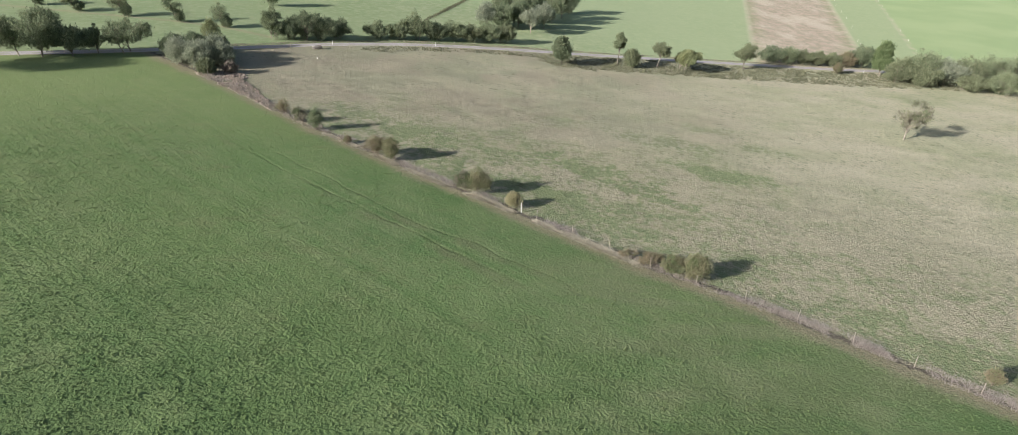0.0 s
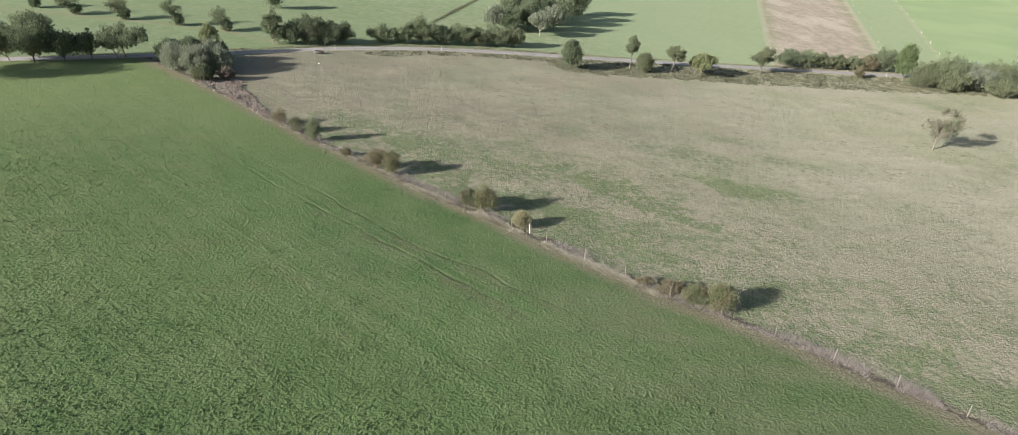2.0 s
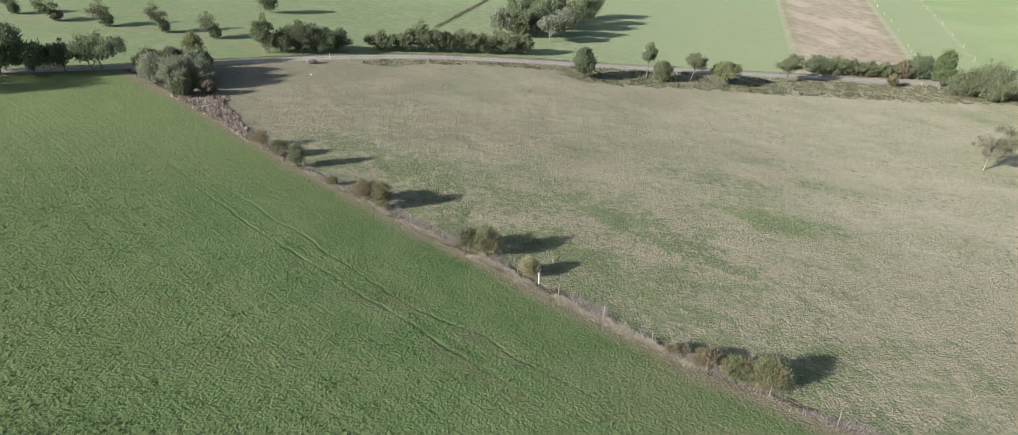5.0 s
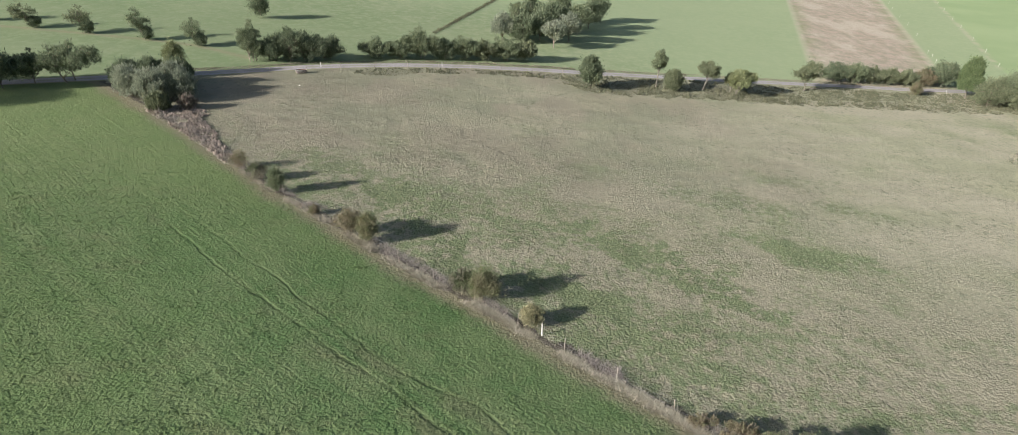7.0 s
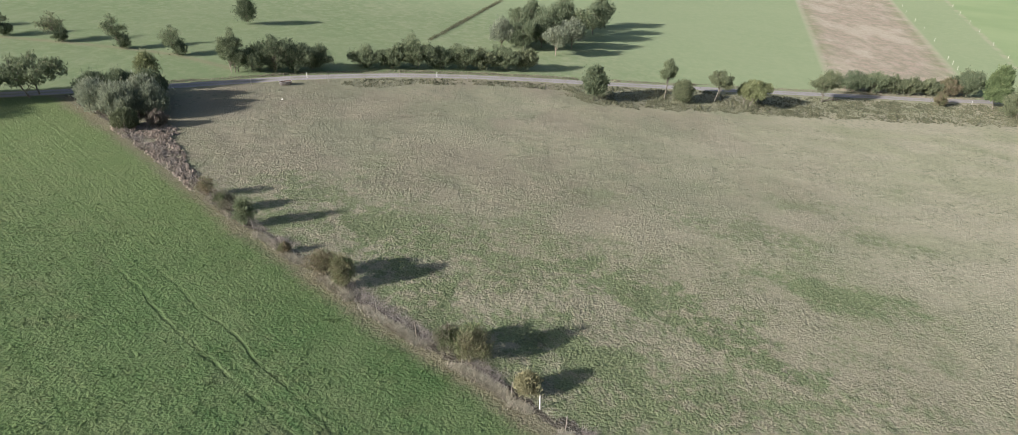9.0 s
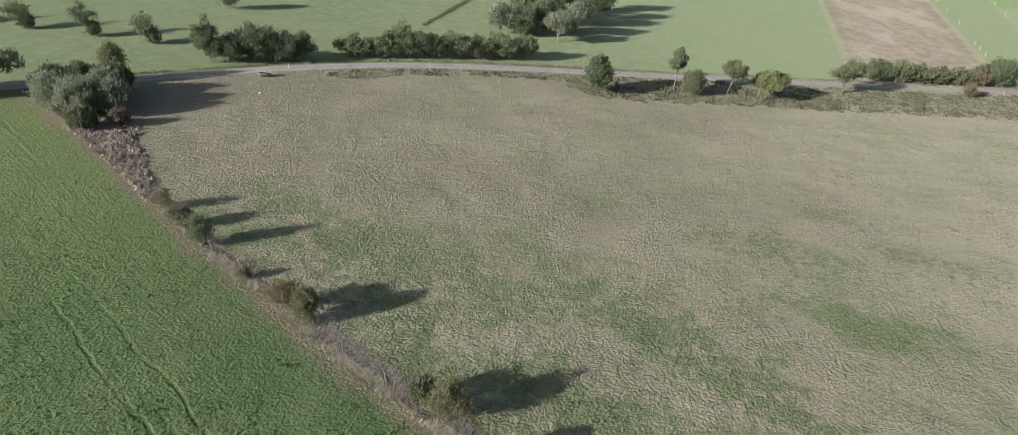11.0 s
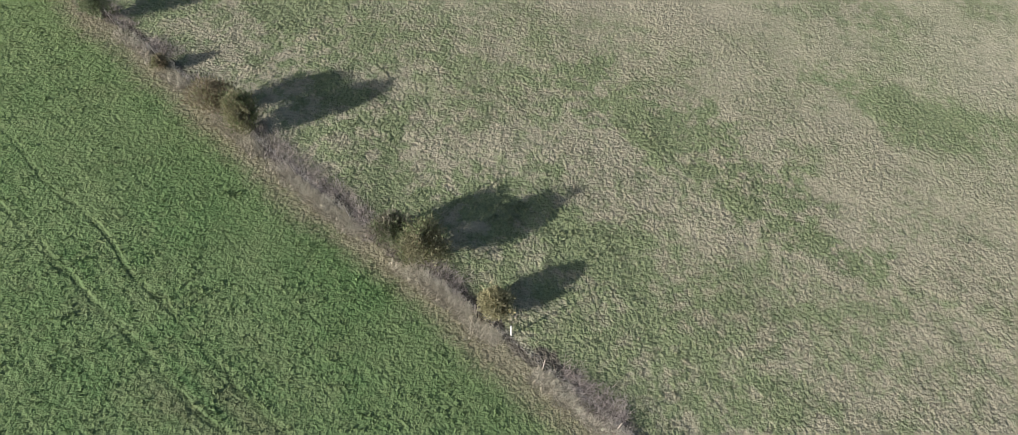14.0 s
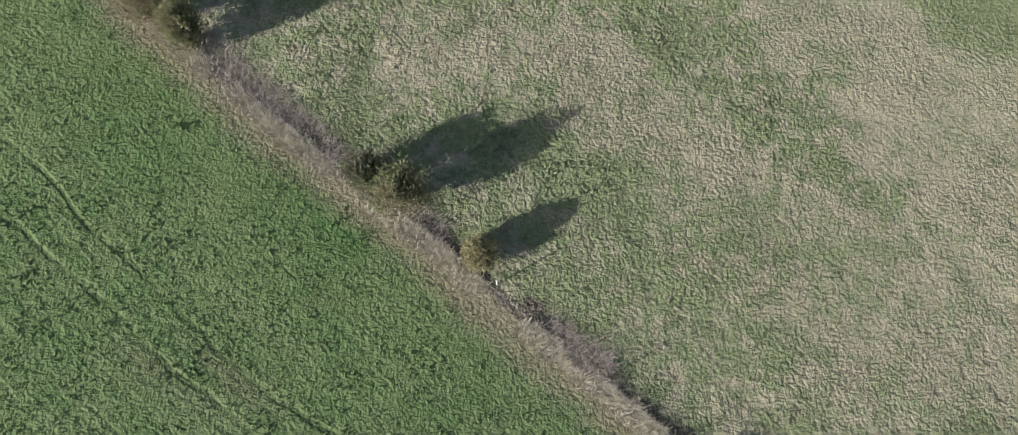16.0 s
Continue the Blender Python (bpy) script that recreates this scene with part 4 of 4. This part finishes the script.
bm = bmesh.new()
bmesh.ops.create_cube(bm, size=0.22)
bmesh.ops.bevel(bm, geom=bm.edges[:], offset=0.045, segments=2, affect="EDGES")
for q in bm.verts:
    q.co.z += 0.10
me = bpy.data.meshes.new("salt_stone")
bm.to_mesh(me)
bm.free()
me.materials.append(SALT)
salt = tagged(new("salt_stone", me), "small white salt stone lying in the pasture", "stone")
salt.location = (-36.5, 118.8, ground_at(-36.5, 118.8))

log = thing("fallen_branch", "pale fallen branch lying under a tree", "branch", 61.2, 147.3)
v, f = joined([tube([(-2.2, -0.7, 0.1), (-0.8, -0.2, 0.25), (0.6, 0.1, 0.5), (2.4, 0.5, 0.25)], [0.12, 0.11, 0.09, 0.04], 7),
               tube([(0.4, 0.1, 0.45), (1.0, 0.7, 0.8), (1.6, 1.2, 0.9)], [0.06, 0.04, 0.02], 6)])
part("wood", quick_mesh("wood", v, f, PALE_BARK, True), log)

# ---- dry grass and dead stems along the fence ----
rng = np.random.RandomState(7)


def strip(line, start, end, per_metre, lo, hi, seed, patch=None):
    """Places scattered beside a line, lo to hi metres to its right."""
    r = np.random.RandomState(seed)
    st = along(line, 0.25, start, end)
    pick = r.randint(0, len(st), int(per_metre * (end - start)))
    off = r.uniform(lo, hi, len(pick))
    x = np.array([st[p][0] + math.sin(st[p][2]) * o for p, o in zip(pick, off)]) + r.normal(size=len(pick)) * 0.15
    y = np.array([st[p][1] - math.cos(st[p][2]) * o for p, o in zip(pick, off)]) + r.normal(size=len(pick)) * 0.15
    if patch:
        keep = lumps(x, y, patch[0], seed) > patch[1]
        x, y = x[keep], y[keep]
    return x, y


FROM, TO = 49.0, 205.0
x, y = strip(FENCE, FROM, TO, 54, 0.15, 0.7, 1, (2.0, 0.40))
keep = np.random.RandomState(31).rand(len(x)) < np.interp(x, [-50, -22, -14, 9, 15, 40], [0.2, 0.3, 1, 0.9, 0.0, 0.0])
x, y = x[keep], y[keep]
tufts("straw_grass", "tall bleached grass standing along the fence", "grass", x, y, 20, 0.30 + 0.34 * lumps(x, y, 3, 4), 0.040, STRAW, (0.15, 1.0), 0.12, 2)
x, y = strip(FENCE, FROM, TO, 52, -1.05, 0.40, 3, (2.2, 0.34))
tufts("dead_stems", "grey-brown dead weed stems along the fence", "weeds", x, y, 10, 0.28 + 0.46 * lumps(x, y, 2.5, 5), 0.030, DEAD, (0.0, 0.9), 0.12, 4)
x, y = strip(FENCE, FROM, TO, 7, 0.7, 1.7, 5)
tufts("short_dry_grass", "short brown grass between fence and meadow", "grass", x, y, 6, 0.14, 0.035, WEED_GREEN, (0.3, 1.1), 0.14, 6)

r = np.random.RandomState(8)
x, y = r.uniform(-53, -35, 5200), r.uniform(87, 109, 5200)
d = signed(x, y, FENCE)
keep = (d > -0.8) & (d < 1.0 + 5.5 * np.clip((-36 - x) / 14, 0, 1) * (0.5 + lumps(x, y, 3, 9))) & (lumps(x, y, 2.2, 2) > 0.25)
x, y = x[keep], y[keep]
sward("faded_weeds", "pinkish faded weeds beside the thicket", x, y, 6, 0.16 + 0.12 * lumps(x, y, 1.2, 3), 0.12 + 0.30 * lumps(x, y, 1.2, 3), PINK_DRY, 9, "weeds")

# ---- verges of the lane ----
r = np.random.RandomState(11)
x, y = r.uniform(8, 150, 70000), r.uniform(126, 160, 70000)
d = signed(x, y, ROAD)
edge = np.interp(x, [8, 14, 36, 60, 87, 110, 150], [-9, -14.0, -14.6, -15.6, -15.6, -15.6, -15.6])
upper = np.interp(x, [8, 14, 58, 66, 150], [-2.4, -2.2, -2.2, -2.2, -2.2])
keep = (d < upper + 2.0 * (lumps(x, y, 1.5, 33) - 0.5)) & (d > edge + 3.0 * (lumps(x, y, 1.2, 12) - 0.2)) & (r.rand(len(x)) < (0.25 + 0.75 * lumps(x, y, 1.6, 13)) * np.where((d > -7) & (x < 60), 0.55, 1))
x, y = x[keep], y[keep]
sward("verge_weeds", "rough olive weeds on the bank below the lane", x, y, 6, 0.10 + 0.09 * lumps(x, y, 1.4, 14), 0.08 + 0.30 * lumps(x, y, 1.4, 14), WEED_GREEN, 12, "weeds")
x, y = r.uniform(-30, 14, 9000), r.uniform(128, 143, 9000)
d = signed(x, y, ROAD)
keep = (d < -2.0) & (d > -3.2 - 4.2 * lumps(x, y, 5, 15)) & (r.rand(len(x)) < lumps(x, y, 1.8, 16) * 0.8)
x, y = x[keep], y[keep]
sward("verge_weeds", "rough brownish weeds beside the lane", x, y, 6, 0.10 + 0.09 * lumps(x, y, 1.4, 14), 0.08 + 0.28 * lumps(x, y, 1.4, 14), WEED_GREEN, 13, "weeds")
x, y = strip(ROAD, 125, 290, 26, -3.0, -1.8, 17, (3, 0.2))
sward("tall_verge_grass", "pale grass along the far edge of the lane", x, y, 6, 0.10 + 0.05 * lumps(x, y, 3, 14), 0.08 + 0.16 * lumps(x, y, 3, 14), TALL_STRAW, 14)
x, y = strip([(-20.3, 164.6), (-9.1, 211.5), (0, 250)], 0, 60, 12, -0.4, 0.4, 18)
tufts("ditch_grass", "line of brown tall grass along a ditch", "grass", x, y, 7, 0.4, 0.10, WEED_GREEN, (0.5, 1.3), 0.25, 15)

# ---- turf: tufts nearest the camera's way ----
PASTURE_BLADE = blade_material("pasture_blade", (0.335, 0.318, 0.225), 0.18)
MEADOW_BLADE = blade_material("meadow_blade", (0.15, 0.21, 0.07), 0.5)


def scatter(x0, x1, y0, y1, density, seed, test):
    r = np.random.RandomState(seed)
    count = int((x1 - x0) * (y1 - y0) * density)
    x, y = r.uniform(x0, x1, count), r.uniform(y0, y1, count)
    keep = test(x, y)
    return x[keep], y[keep]


on_pasture = lambda x, y: (signed(x, y, FENCE) > 0.6) & (signed(x, y, ROAD) < -3)
on_meadow = lambda x, y: (signed(x, y, FENCE) < -1.5) & (signed(x, y, ROAD) < -4)
rng = np.random.RandomState(20)


def nearness(x, y):
    """1 in the stretch flown over low, fading to 0 further off, without a sharp edge."""
    far = np.hypot((x - 3) / 46, (y - 62) / 34)
    return np.clip(2.1 - 1.6 * far + 0.5 * (lumps(x, y, 6, 45) - 0.5), 0, 1)


x, y = scatter(-50, 62, 34, 112, 8, 21, on_pasture)
keep = rng.rand(len(x)) < nearness(x, y) * np.clip(0.45 + 1.3 * lumps(x, y, 4.5, 47), 0.3, 1)
x, y = x[keep], y[keep]
w, size = weediness(x, y), lumps(x, y, 0.9, 22) * (0.4 + 0.6 * nearness(x, y)) * np.clip((58 - x) / 40, 0.35, 1)
sward("pasture_grass", "grazed tufty pasture grass, dry with green patches", x, y, 6, 0.072 + 0.046 * size + 0.03 * w, 0.025 + 0.045 * size + 0.035 * w, PASTURE_BLADE, 22)


def close_by(x, y):
    """1 in the part of the meadow that is looked at from straight above."""
    return np.clip(3.2 - 2.6 * np.hypot((x + 14) / 30, (y - 57) / 21) + 0.6 * (lumps(x, y, 5, 46) - 0.5), 0, 1)


def rut_form(x, y):
    """Height of the turf beside and in the wheel tracks, as a share of its usual height."""
    line = np.minimum(np.abs(rut(x, y, RUT_A) + 0.3), np.abs(rut(x, y, RUT_B) + 0.3))
    ridge = np.minimum(np.abs(rut(x, y, RUT_A)), np.abs(rut(x, y, RUT_B))) < 0.15
    return np.where(ridge, 1 + np.interp(y, [54, 76], [1.3, 0.2]), np.clip((line - 0.08) / 0.16, 0.12, 1))


x, y = scatter(-52, 22, 30, 84, 18, 25, on_meadow)
keep = rng.rand(len(x)) < close_by(x, y)
x, y = x[keep], y[keep]
low = rut_form(x, y)
sward("meadow_grass", "short lush green meadow grass with faint wheel tracks", x, y, 5, (0.042 + 0.024 * lumps(x, y, 0.6, 26)) * (0.7 + 0.3 * np.minimum(low, 1)), (0.025 + 0.035 * lumps(x, y, 0.6, 26)) * low, MEADOW_BLADE, 26)
x, y = scatter(-62, 34, 14, 98, 7, 29, on_meadow)
keep = rng.rand(len(x)) < np.clip(2.0 - 1.5 * np.hypot((x + 14) / 48, (y - 48) / 42), 0, 1) * (1 - close_by(x, y))
x, y = x[keep], y[keep]
low = rut_form(x, y)
sward("meadow_grass", "short green meadow grass round the wheel tracks", x, y, 5, (0.065 + 0.045 * lumps(x, y, 0.7, 26)) * (0.6 + 0.4 * np.minimum(low, 1)), (0.04 + 0.06 * lumps(x, y, 0.7, 26)) * low, MEADOW_BLADE, 30)
x, y = scatter(-80, 46, 4, 106, 4.5, 27, on_meadow)
keep = rng.rand(len(x)) < np.clip((110 - y) / 50, 0, 1)
x, y = x[keep], y[keep]
sward("meadow_grass", "short lush green meadow grass further off", x, y, 4, 0.07 + 0.05 * lumps(x, y, 1.0, 26), 0.05 + 0.06 * lumps(x, y, 1.0, 26), MEADOW_BLADE, 28)
